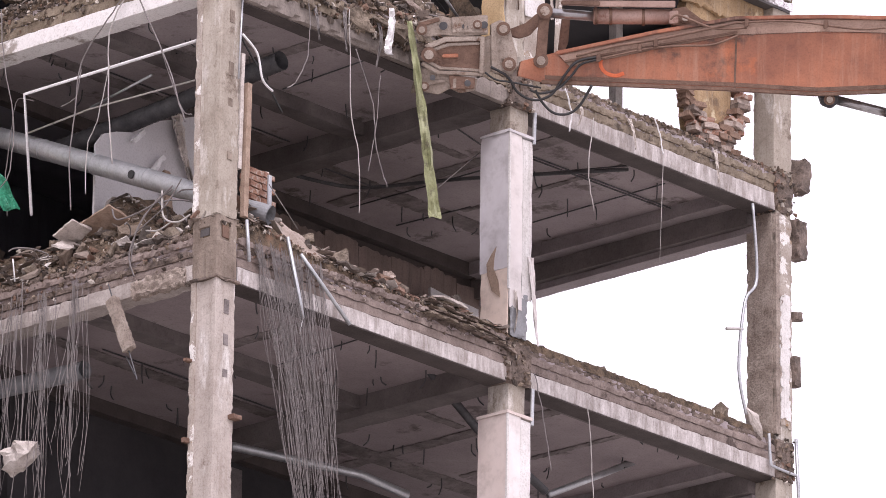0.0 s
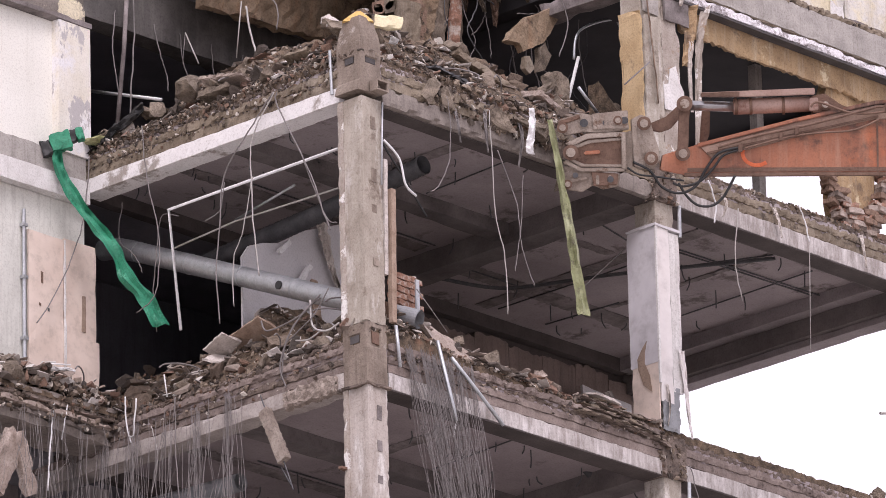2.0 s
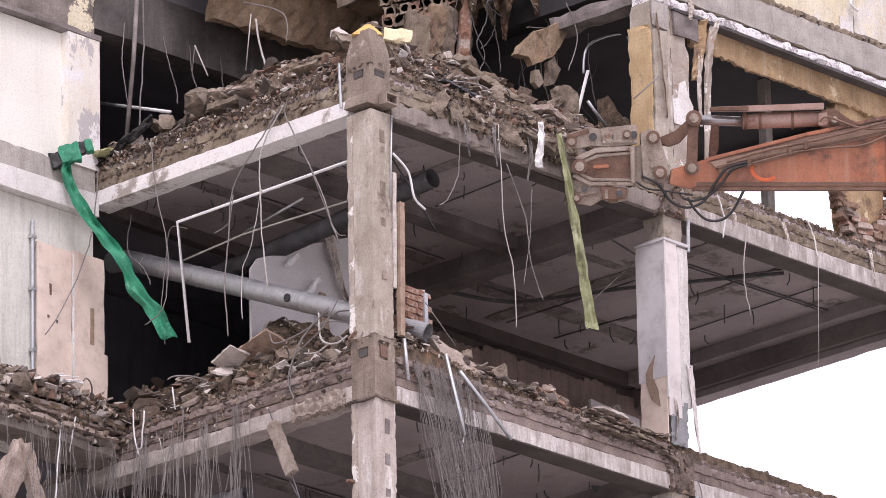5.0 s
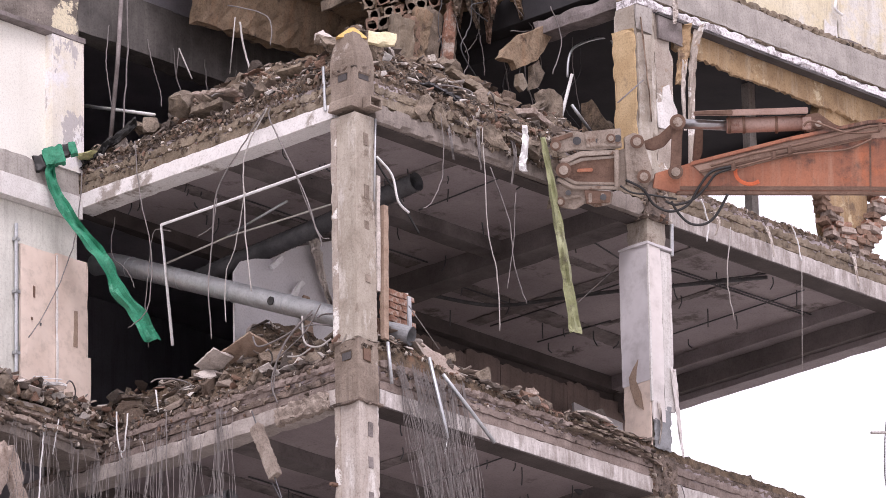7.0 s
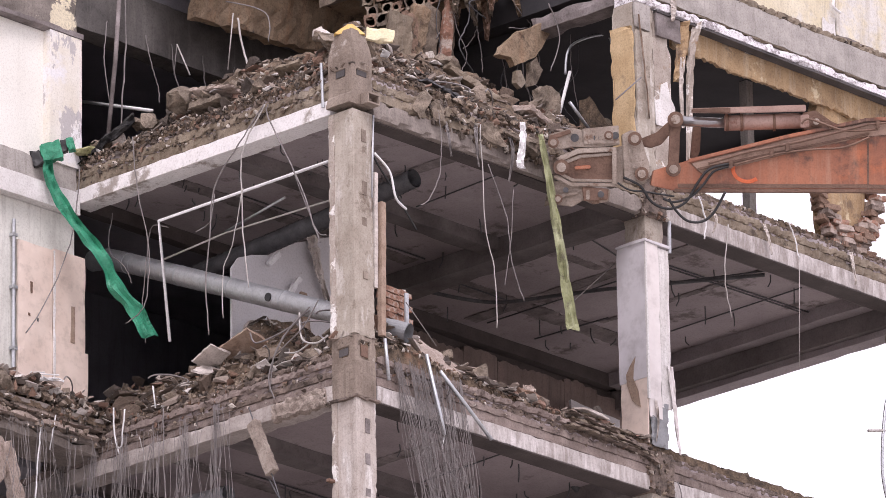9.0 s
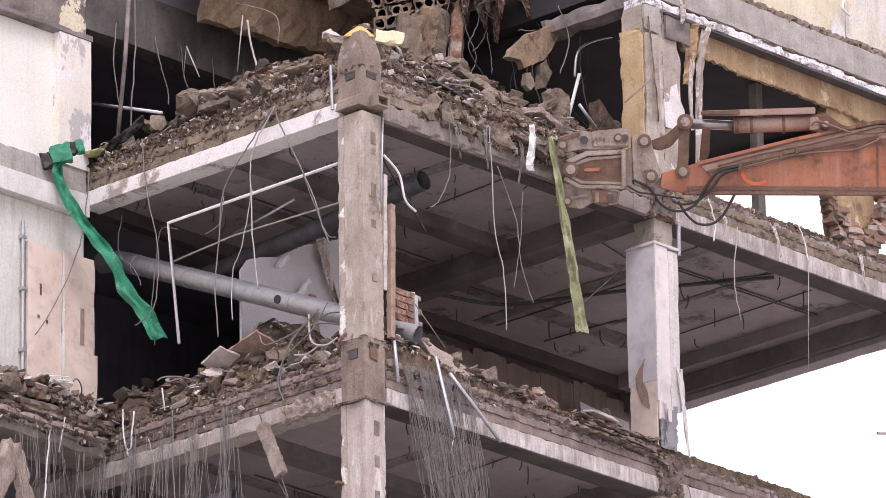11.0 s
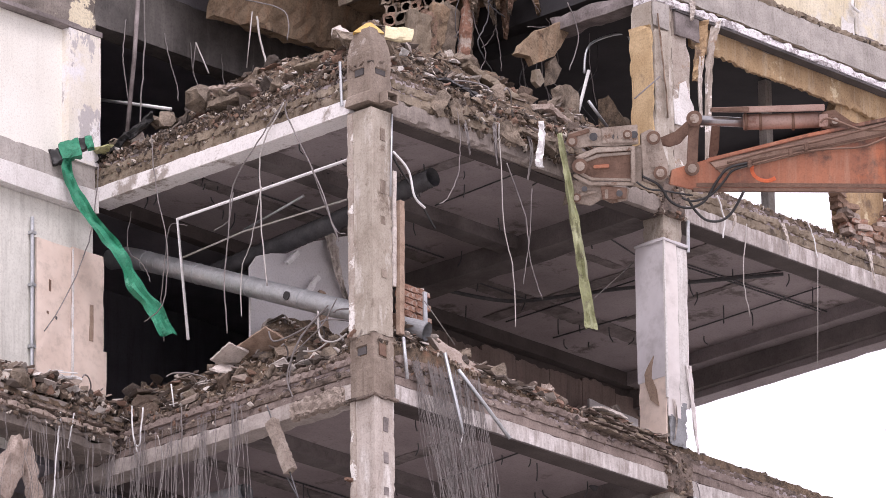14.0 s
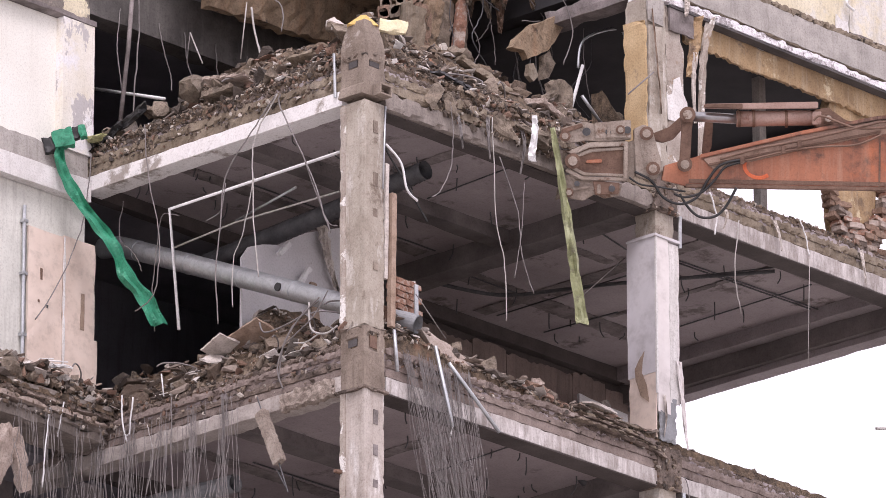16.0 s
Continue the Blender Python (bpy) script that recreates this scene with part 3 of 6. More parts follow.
# second column with its cladding boards
c2 = column("column_second_middle", 4.66, 0.03, B + 0.45, A - 0.02, 0.3, 0.3, "grey concrete column behind torn cladding", False)
for z, x0 in ((B + 0.95, 0), (B - 2.7, 1)):
    top, low = (A - 0.36, B + 0.52) if not x0 else (B - 0.4, -6.3)
    cl = base("column_cladding", "lilac grey cladding boards boxed round a column" if not x0 else "pinkish white boards boxed round a column", "cladding", at=(4.8, 0.2, low))
    inv = Matrix.Translation((-4.8, -0.2, -low))
    for nm, lo, hi, mt in (("side_board", (4.58, -0.02, low + (0.75 if not x0 else 0)), (4.602, 0.39, top), pink_clad_m if x0 else clad_m),
                           ("front_board", (4.603, -0.035, low + 0.3), (4.80, -0.012, top), clad_white_m),
                           ("front_board", (4.803, -0.03, low + 0.45), (4.97, -0.01, top - 0.02), white_m),
                           ("top_trim", (4.565, -0.05, top), (4.98, 0.4, top + 0.035), pink_clad_m if x0 else clad_m),
                           ("corner_batten", (4.572, -0.045, low + 0.5), (4.6, -0.021, top), white_m)):
        o = part(nm, block(lo, hi, step=0.12, amp=0.004, chip=0.01, seed=z), mt, cl)
        o.matrix_local = inv
    if not x0:
        o = part("bare_board", block((4.585, -0.01, low), (4.606, 0.38, low + 0.76), step=0.08, amp=0.006, chip=0.02), pink_m, cl, "peeled brown backing board")
        o.matrix_local = inv
        fl = plate(bmesh.new(), [(0.14, low + 1.02), (0.22, low + 0.93), (0.28, low + 0.84), (0.27, low + 0.72), (0.2, low + 0.52), (0.08, low + 0.42), (0.11, low + 0.62), (0.18, low + 0.78), (0.17, low + 0.9)], 0.008, Matrix(((0, -1, 0, 4.574), (1, 0, 0, 0), (0, 0, 1, 0), (0, 0, 0, 1))))
        o = part("torn_flap", fl, wood_m, cl, "curled brown paper flap")
        o.matrix_local = inv
        o = part("exposed_core", block((4.62, -0.03, low - 0.02), (4.9, -0.004, low + 0.5), step=0.04, amp=0.014, chip=0.04, freq=8), pipe_m, cl, "exposed grey core with shreds")
        o.matrix_local = inv
        t = bmesh.new()
        sheet_strip(t, [(4.68, -0.05, low + 0.5), (4.7, -0.06, low + 0.25), (4.67, -0.05, low + 0.02)], (0.05, 0.03), (1, 0, 0), 0.012, 0.4, 0.05, 5)
        o = part("torn_strip", t, pale_chunk_m, cl)
        o.matrix_local = inv
        t = bmesh.new()
        sheet_strip(t, [(4.93, -0.05, low + 0.95), (4.97, -0.06, low + 0.55), (5.02, -0.05, low + 0.2), (5.05, -0.06, low - 0.05)], (0.1, 0.05), (1, 0, 0), 0.02, 0.3, 0.06, 3)
        o = part("torn_strip", t, clad_white_m, cl, "shredded white strip")
        o.matrix_local = inv
solid("column_second_lower", (4.66, 0.03, -6.3), (4.96, 0.33, B - 0.02), column_m, "concrete column behind boards", "column", step=0.1, amp=0.006, chip=0.02)
for z in (A, B):
    ob = part("column_node_second", block((4.6, -0.02, z - 0.02), (4.985, 0.34, z + 0.45), step=0.03, amp=0.022, chip=0.04, seed=z + 3, freq=9), layer_m)
    tagged(ob, "crushed concrete joint between beams", "column", kind="structure")

# end column
ce = column("column_end_middle", 9.21, 0, B + 0.45, A - 0.02, 0.28, 0.4, "end column with rough brick flank and white face", False)
part("white_face", block((9.25, -0.014, B + 0.6), (9.48, 0.01, A - 0.05), step=0.035, amp=0.006, chip=0.07, freq=5), jamb_m, ce)
part("white_face", block((9.27, -0.02, B + 0.7), (9.45, -0.006, A - 1.0), step=0.03, amp=0.006, chip=0.06, freq=6), white_m, ce)
part("corner_strip", block((9.18, -0.03, B + 0.5), (9.25, 0.02, A - 0.06), step=0.04, amp=0.006, chip=0.02, freq=5), flank_m, ce)
solid("column_end_flank", (9.16, 0.02, B + 0.45), (9.208, 0.39, A - 0.05), flank_m, "rough flaking flank of the end column", "column", step=0.04, amp=0.007, chip=0.02, freq=8)
solid("column_end_lower", (9.2, 0, -6.4), (9.5, 0.4, B - 0.02), column_m, "end column of the storey below", "column", step=0.1, amp=0.006, chip=0.02)
for z in (A, B):
    ob = part("column_node_end", block((9.19, -0.02, z - 0.02), (9.51, 0.4, z + 0.45), step=0.03, amp=0.022, chip=0.04, seed=z + 8, freq=9), layer_m)
    tagged(ob, "crumbling concrete joint of the end column", "column", kind="structure")
column("column_end_upper", 9.18, 0, 0.45, 2.5, 0.32, 0.3, "grey concrete end column of the top storey", False)
for x, z, h, w in ((9.7, 0.4, 0.4, 0.1), (9.64, -0.4, 0.46, 0.11), (9.56, -1.33, 0.1, 0.07), (9.52, -2.0, 0.34, 0.06)):
    ob = part("loose_lump", block((-w, -0.1, -h / 2), (w, 0.1, h / 2), step=0.035, amp=0.03, chip=0.05, freq=6, seed=z * 5), layer_m)
    ob.matrix_world = pose(x, 0.05, z + 0.12, 0, 8 if z > 0 else -5, 12)
    tagged(ob, "lump of brickwork clinging to the end column", "rubble")

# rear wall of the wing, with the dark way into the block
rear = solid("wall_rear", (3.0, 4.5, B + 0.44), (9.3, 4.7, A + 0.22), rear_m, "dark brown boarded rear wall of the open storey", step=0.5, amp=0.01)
for k in range(11):
    x = 3.05 + k * 0.57
    pb = block((x, 4.45, B + 0.5), (x + 0.562, 4.485, A + 0.0 + 0.03 * math.sin(k * 2.3)), step=0.045, amp=0.006, seed=k)
    for v in pb.verts:
        if v.co.z > -0.3:
            v.co.z -= (v.co.z + 0.3) * (0.15 * noise.noise(Vector((v.co.x * 2.1, 4, 0))) + 0.3 * abs(noise.noise(Vector((v.co.x * 8, 7, 0)))))
    part("panel", pb, back_m, rear)
# The shade of this storey is in the wall's colour.
solid("wall_rear_lower", (1.5, 4.5, -6.4), (9.3, 4.7, B + 0.22), deep_m, "rear wall of the storey below, coloured near-black for shade", step=0.5, amp=0.01)
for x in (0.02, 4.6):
    solid("column_inner", (x, 4.2, -6.3), (x + 0.3, 4.49, B - 0.13), inner_beam_m, "dark inner column", "column", step=0.2, amp=0.006)
solid("column_inner", (4.6, 4.2, B + 0.45), (4.9, 4.49, A - 0.13), inner_beam_m, "dark inner column", "column", step=0.2, amp=0.006)

# ---- the block to the left: cream wall, string course, pier, plywood ----
solid("wall_left_upper", (-6.0, 4.25, 0.4), (-0.42, 4.5, 1.93), cream_wall_m, "cream plastered wall with stains", step=0.2, amp=0.004)
solid("wall_left_pier", (-0.44, 4.14, 0.4), (0.04, 4.5, 1.93), pier_m, "flaking cream and grey plaster pier", step=0.1, amp=0.002, chip=0.006)
solid("string_course", (-6.0, 4.16, 0.12), (-0.02, 4.5, 0.398), course_m, "stained grey string course", "trim", step=0.1, amp=0.01, chip=0.03)
solid("white_band", (-6.0, 4.12, -0.14), (0.0, 4.5, 0.115), white_m, "dirty white painted band", "trim", step=0.1, amp=0.006, chip=0.02)
solid("cornice", (-6.0, 4.13, 1.935), (0.06, 4.5, 1.995), trace_m, "thin dark chipped ledge under torn plaster", "trim", step=0.06, amp=0.008, chip=0.03)
solid("wall_left_top", (-6.0, 4.22, 2.0), (0.04, 4.5, 6.2), torn_m, "torn cream plaster on dark concrete above the ledge", step=0.09, amp=0.025, chip=0.03)
solid("wall_left_lower", (-6.0, 4.24, -3.0), (-0.9, 4.5, -0.145), grey_wall_m, "grey green plaster wall with stains", step=0.2, amp=0.005)
solid("wall_left_jamb", (-0.9, 4.24, -0.6), (0.02, 4.5, -0.145), grey_wall_m, "grey green plaster lintel", step=0.1, amp=0.006)
solid("wall_left_recess", (W0, 5.6, -6.4), (0.3, 5.7, -2.6), inner_beam_m, "dark wall of the recess under the ledge", step=1)
solid("wall_left_base", (-6.0, 4.42, GROUND), (0.0, 4.7, -6.4), body_m, "plain rendered wall of the lower storeys", step=2)
ply = base("plywood_box", "pinkish plywood boxing over a pier, scuffed", "boarding", at=(-0.4, 4.2, -2.3))
inv = Matrix.Translation((0.4, -4.2, 2.3))
for nm, lo, hi, mt in (("board", (-0.88, 4.18, -2.45), (-0.36, 4.21, -0.62), pink_m), ("board", (-0.355, 4.17, -2.45), (0.1, 4.2, -0.6), pink_m),
                       ("patch", (-0.34, 4.155, -2.4), (0.15, 4.168, -1.7), pink_m), ("batten", (-0.37, 4.15, -2.4), (-0.345, 4.169, -0.63), white_m),
                       ("torn_patch", (-0.1, 4.162, -1.62), (-0.04, 4.169, -1.2), wood_m), ("split", (-0.34, 4.163, -1.74), (-0.02, 4.169, -1.7), wood_m), ("chip", (-0.7, 4.172, -1.2), (-0.66, 4.179, -1.06), rust_m), ("chip", (-0.6, 4.172, -1.5), (-0.57, 4.179, -1.46), dark), ("chip", (-0.73, 4.172, -1.46), (-0.7, 4.179, -1.43), rust_m), ("return_board", (0.102, 4.17, -2.3), (0.12, 4.4, -0.6), pink_m), ("core", (-0.86, 4.22, -2.6), (0.09, 4.49, -0.61), grey_wall_m)):
    o = part(nm, block(lo, hi, step=0.1, amp=0.005, chip=0.012), mt, ply)
    o.matrix_local = inv
for z in (-0.6, -1.2, -1.9):
    solid("pipe_clamp", (-0.965, 4.17, z), (-0.895, 4.23, z + 0.035), zinc, "small zinc clamp of a conduit", "clamp", kind="", step=0.05)
# Flat plate whose dark colour stands for an unlit wall opening.
solid("opening_plate", (-1.75, 4.228, -2.2), (-1.42, 4.236, -1.62), dark, "flat dark plate for an opening in the plaster wall", "vent", kind="", step=0.06, amp=0.006)
pipe = bmesh.new()
tube(pipe, [(-0.93, 4.2, -0.4), (-0.93, 4.2, -2.5)], 0.022, 10, False)
tagged(part("conduit_pipe", pipe, zinc), "grey conduit fixed down the plaster wall", "pipe")

# ---- the top storey: what is left of beams, wall and parapet ----
solid("beam_inner_top", (0.04, 4.22, 2.12), (4.5, 4.5, 2.75), grey_beam_m, "dark grey inner beam over the dark rooms", "beam", step=0.12, amp=0.01, chip=0.03)
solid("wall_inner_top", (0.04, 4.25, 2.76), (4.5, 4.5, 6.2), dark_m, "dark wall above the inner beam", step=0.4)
solid("beam_cross_top", (4.6, 0.33, 2.54), (4.86, 1.6, 2.72), trace_m, "torn concrete beam end with white edge", "beam", step=0.08, amp=0.012, chip=0.04)
top_far = edge_beam("beam_far_top", (4.55, -0.03, 2.47), (9.5, 0.3, 0), "top edge beam with thickly flaked white paint", 0.1, 21.0, 0.04, (0.36, 0.08), face=flake_m)
# Dark strip paints the shadow band below the flaked edge.
solid("beam_far_top_soffit", (4.9, -0.02, 2.44), (9.45, 0.118, 2.466), shade_m, "dark strip for the shade under the top edge beam", "beam", step=0.1, amp=0.004)
solid("beam_far_top_face", (4.6, -0.036, 2.585), (9.45, -0.022, 2.94), course_m, "grey rendered face of the top edge beam", "beam", step=0.08, amp=0.008, chip=0.02)
# Room shade is coloured into this slab's underside.
solid("floor_slab_top", (4.9, 0.3, 2.62), (9.5, 4.5, 2.85), deep_m, "slab over the top storey, shade put into its colour", "floor slab", step=0.3, amp=0.006)
solid("beam_end_top", (9.2, 0.3, 2.35), (9.48, 4.5, 2.619), shade_m, "dark end beam of the top storey", "beam", step=0.2, amp=0.006)
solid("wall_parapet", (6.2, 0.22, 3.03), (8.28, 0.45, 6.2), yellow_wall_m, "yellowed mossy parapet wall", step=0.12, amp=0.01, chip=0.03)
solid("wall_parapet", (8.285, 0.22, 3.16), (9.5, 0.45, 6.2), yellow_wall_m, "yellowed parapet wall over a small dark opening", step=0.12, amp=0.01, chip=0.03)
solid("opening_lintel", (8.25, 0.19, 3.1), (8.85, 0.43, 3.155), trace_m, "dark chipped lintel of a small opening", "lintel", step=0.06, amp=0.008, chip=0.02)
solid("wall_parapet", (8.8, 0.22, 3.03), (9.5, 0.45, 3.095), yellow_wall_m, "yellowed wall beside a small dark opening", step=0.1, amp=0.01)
# Added backing walls keep the sky out of the small dark opening.
solid("wall_parapet_inner", (6.3, 0.9, 2.86), (9.4, 1.0, 6.2), dark_m, "added dark wall backing the small opening", step=0.6)
solid("wall_end_top", (9.3, 0.46, 2.86), (9.5, 4.5, 6.2), shade_m, "added dark end wall closing off the sky", step=0.6)
c2t = column("column_second_upper", 4.53, 0.02, 0.45, 2.465, 0.34, 0.3, "plastered column with ochre flank", False)
part("ochre_flank", block((4.5, 0.0, 0.5), (4.528, 0.33, 2.2), step=0.06, amp=0.01, chip=0.03), flank_ochre_m, c2t, "ochre stained flank")
part("white_face", block((4.54, -0.02, 0.55), (4.76, 0.015, 2.15), step=0.07, amp=0.006, chip=0.03), column_m, c2t)
part("grey_head", block((4.52, -0.026, 2.16), (4.78, 0.014, 2.46), step=0.07, amp=0.006, chip=0.02), course_m, c2t)
jamb = solid("wall_jamb", (4.88, 0.03, 0.45), (5.16, 0.26, 2.46), jamb_m, "peeling plaster jamb beside the column", step=0.06, amp=0.012, chip=0.04)
for k, (pts, wd, mt) in enumerate((([(5.6, -0.02, 2.52), (5.45, -0.03, 2.06), (5.4, -0.03, 1.5), (5.37, -0.02, 0.6)], (0.1, 0.07), jamb_m),
                                   ([(5.3, -0.04, 2.0), (5.24, -0.05, 1.6), (5.27, -0.04, 1.15)], (0.06, 0.035), pale_chunk_m),
                                   ([(5.36, 0.0, 2.46), (5.3, -0.02, 2.1), (5.24, 0.0, 1.7)], (0.16, 0.1), ochre_m),
                                   ([(5.12, -0.04, 2.72), (5.14, -0.06, 2.56), (5.13, -0.05, 2.38)], (0.1, 0.04), pale_chunk_m),
                                   ([(4.55, -0.06, 2.3), (4.6, -0.06, 1.9), (4.66, -0.06, 1.4), (4.68, -0.06, 1.1)], (0.018, 0.015), wood_m))):
    part("torn_strip", sheet_strip(bmesh.new(), pts, wd, (0.72, -0.68, 0), 0.02, 0.3, 0.05, k * 3), mt, jamb)
wb = plate(bmesh.new(), [(4.88, 1.1), (4.86, 1.38), (4.95, 1.42), (4.98, 1.6), (5.08, 1.66), (5.12, 1.5), (5.2, 1.38), (5.22, 1.12)], 0.012, Matrix.Translation((0, 0.018, 0)))
part("white_patch", wb, white_m, jamb, "bright white remnant of plaster")
part("brown_head", block((4.9, -0.012, 2.16), (5.3, 0.028, 2.44), step=0.06, amp=0.006, chip=0.02), trace_m, jamb)
fas = bmesh.new()
slab_grid(fas, (5.3, 0.12, 2.15), (9.15, 0.17, 2.46), step=0.035, amp=0.012, chip=0.02)
for v in fas.verts:
    if v.co.z < 2.22:
        v.co.z += 0.07 * noise.noise(Vector((v.co.x * 2.3, 3, 0))) + 0.035 * noise.noise(Vector((v.co.x * 15, 1, 0)))
tagged(part("fascia", fas, ochre_m), "torn ochre fascia under the top beam", "trim", kind="structure")
pier_bm = block((7.86, 0.18, 0.45), (8.62, 0.34, 2.45), step=0.05, amp=0.016, chip=0.03, freq=4)
for v in pier_bm.verts:
    low = max(0.0, 1.0 - v.co.z)
    v.co.x += (8.26 - v.co.x) * (0.5 * low + 0.12 * noise.noise(Vector((v.co.x, 3, v.co.z * 5))))
torn = part("brick_pier", pier_bm, ochre_m)
pier_bricks = [part("brick", block((-0.11, -0.07, -0.033), (0.11, 0.07, 0.033), step=0.055, amp=0.012, chip=0.02, freq=9, seed=k * 4.1), mt, torn)
               for k, mt in enumerate((brick_m, clay_m, layer_m, pale_clay_m, clay_m))]
for k in range(20):
    z = 0.5 + 0.068 * k
    foot = max(0.0, 1.0 - z) * 0.55
    for edge in (7.78 + foot, 8.72 - foot):
        for d in ((0.0, 0.13) if z < 0.95 else (0.0,)):
            src = pier_bricks[rng.randrange(5)]
            o = new("brick", src.data)
            o.parent = torn
            o.matrix_local = pose(edge + (d if edge < 8.2 else -d) + rng.uniform(-0.06, 0.06), 0.13 - 0.05 * d + rng.uniform(-0.04, 0.04), z, rng.uniform(-6, 6), rng.uniform(-8, 8), rng.uniform(-20, 20))
for k, o in enumerate(pier_bricks):
    o.matrix_local = pose(8.0 + 0.13 * k, 0.1, 0.5, 0, 8 - 5 * k, 20 * k)
tagged(torn, "ragged ochre plastered brick pier", "pier", kind="structure")
solid("window_post", (7.52, 0.95, 0.45), (7.63, 1.06, 2.6), course_m, "grey window post of the top storey", "window", step=0.3)
# Added wall; its near-black colour stands for unlit depth.
solid("wall_cross_top", (4.62, 0.32, 2.79), (4.86, 4.24, 6.2), deep_m, "added near-black cross wall closing the storey above", step=0.3, amp=0.01)

# ---- rubble heaps on the two slabs ----
def heap(name, x0, x1, y0, y1, z, rise, label, step=0.07, edge="both"):
    """A ragged mound over a rectangle; rise(x, y) is its height."""
    nx, ny = round((x1 - x0) / step), round((y1 - y0) / step)
    bm = bmesh.new()
    g = {}
    for i in range(nx + 1):
        for j in range(ny + 1):
            x, y = x0 + (x1 - x0) * i / nx, y0 + (y1 - y0) * j / ny
            q = Vector((x, y, z))
            h = rise(x, y)
            h *= 1 + 0.3 * noise.noise(q * 1.6) + 0.16 * noise.noise(q * 4.3)
            g[i, j] = bm.verts.new((x + 0.03 * noise.noise(q * 9), y + 0.03 * noise.noise(q * 9.5 + Vector((3, 0, 0))), z + max(0.0, h) + 0.02 * noise.noise(q * 12)))
    for i in range(nx):
        for j in range(ny):
            bm.faces.new((g[i, j], g[i + 1, j], g[i + 1, j + 1], g[i, j + 1]))
    rim = [g[i, 0] for i in range(nx + 1)] + [g[nx, j] for j in range(1, ny + 1)] + [g[i, ny] for i in range(nx - 1, -1, -1)] + [g[0, j] for j in range(ny - 1, 0, -1)]
    low = [bm.verts.new((v.co.x, v.co.y, z - 0.02)) for v in rim]
    for k in range(len(rim)):
        n = (k + 1) % len(rim)
        bm.faces.new((rim[n], rim[k], low[k], low[n]))
    return tagged(part(name, bm, heap_m), label, "rubble", kind="stuff")


def interp(t, stops):
    for (a, va), (b, vb) in zip(stops, stops[1:]):
        if t <= b:
            return va + (vb - va) * max(0.0, (t - a) / (b - a))
    return stops[-1][1]


def rise_upper(x, y):
    d = min(x, y)
    s = interp(y - x, [(-4.6, 0.75), (-1, 0.92), (0.5, 0.85), (2.0, 0.8), (3.0, 0.62), (3.6, 0.45), (4.2, 0.3)])
    return 0.05 + s * min(0.95, d * 1.0)


def rise_lower(x, y):
    left = interp(y, [(0, 0.25), (0.6, 0.4), (1.2, 0.5), (1.7, 0.75), (2.2, 1.05), (2.7, 1.1), (3.3, 0.82), (4.2, 0.75), (5.2, 0.5)]) * min(1.0, x * 1.2)
    right = interp(x, [(0, 0.5), (0.9, 0.55), (1.5, 0.32), (2.2, 0.2), (4.4, 0.16), (5.2, 0.17), (6.4, 0.15), (7.6, 0.11), (8.4, 0.13), (9.2, 0.1)]) * min(1.0, 0.25 + y * 2.2)
    t = min(1.0, max(0.0, (y - x + 0.6) / 1.2))
    return 0.04 + left * t + right * (1 - t)


heap("rubble_heap_upper", 0.02, 4.55, 0.02, 4.2, A + 0.44, rise_upper, "brown heap of broken screed, brick and dust on the upper slab")
heap("rubble_heap_lower", 0.02, 9.2, 0.02, 4.2, B + 0.44, rise_lower, "brown heap of broken plaster and masonry on the lower slab", 0.08)
heap("rubble_strip_upper", 4.95, 9.2, 0.02, 1.2, A + 0.44, lambda x, y: 0.03 + 0.17 * min(1.0, y * 3) + 0.95 * max(0.0, 1 - (x - 4.95) / 1.0) * min(1.0, y * 0.95), "thin strip of rubble along the upper slab edge")
heap("rubble_ledge", -5.0, 0.0, 3.72, 4.22, B + 0.52, lambda x, y: 0.06 + 0.4 * min(1.0, (y - 3.75) * 2.5) * (0.7 + 0.3 * math.sin(x * 3)), "heap of rubble on the ledge below the cream wall")
ledge = solid("ledge_slab", (-5.0, 3.82, B + 0.2), (-0.01, 4.4, B + 0.3), beam_m, "broken floor edge under the rubble ledge", "floor slab", step=0.1, amp=0.02, chip=0.05)
for k in range(5):
    part("course", block((-5.0, 3.74 + (0.03, -0.02, 0.05, 0.0, -0.03)[k], B + 0.3 + 0.055 * k), (-0.02, 4.4, B + 0.354 + 0.055 * k), step=0.06, amp=0.02, chip=0.05, seed=k * 2.7, freq=4), (beam_m, pale_clay_m, layer_m, pale_clay_m, beam_m)[k], ledge)


def sprinkle(count, x0, x1, y0, y1, z, rise, sizes, bias=1.6):
    out = []
    for _ in range(count):
        x, y = x0 + (x1 - x0) * rng.random(), y0 + (y1 - y0) * rng.random()
        if rng.random() < 0.7:
            if rng.random() < 0.5:
                x = x0 + (x1 - x0) * 0.35 * rng.random() ** bias
            else:
                y = y0 + (y1 - y0) * 0.35 * rng.random() ** bias
        s = sizes[0] + (sizes[1] - sizes[0]) * rng.random() ** 2.5
        out.append(((x, y, z + rise(x, y) * (1 + 0.3 * noise.noise(Vector((x, y, z)) * 1.6)) + s * 0.2), s))
    return out


scatter("rubble_pieces_upper", sprinkle(7500, 0.0, 4.5, 0.0, 4.15, A + 0.44, rise_upper, (0.006, 0.042)), rubble_m, "small brown and grey masonry fragments", "rubble")
scatter("rubble_pieces_lower", sprinkle(7000, 0.0, 4.5, 0.0, 4.6, B + 0.44, rise_lower, (0.006, 0.042)), rubble_m, "small brown masonry fragments and dust", "rubble")
scatter("rubble_pieces_far", sprinkle(900, 4.9, 9.2, 0.04, 0.8, B + 0.41, rise_lower, (0.008, 0.034)), rubble_m, "small fragments on the slab edge", "rubble")
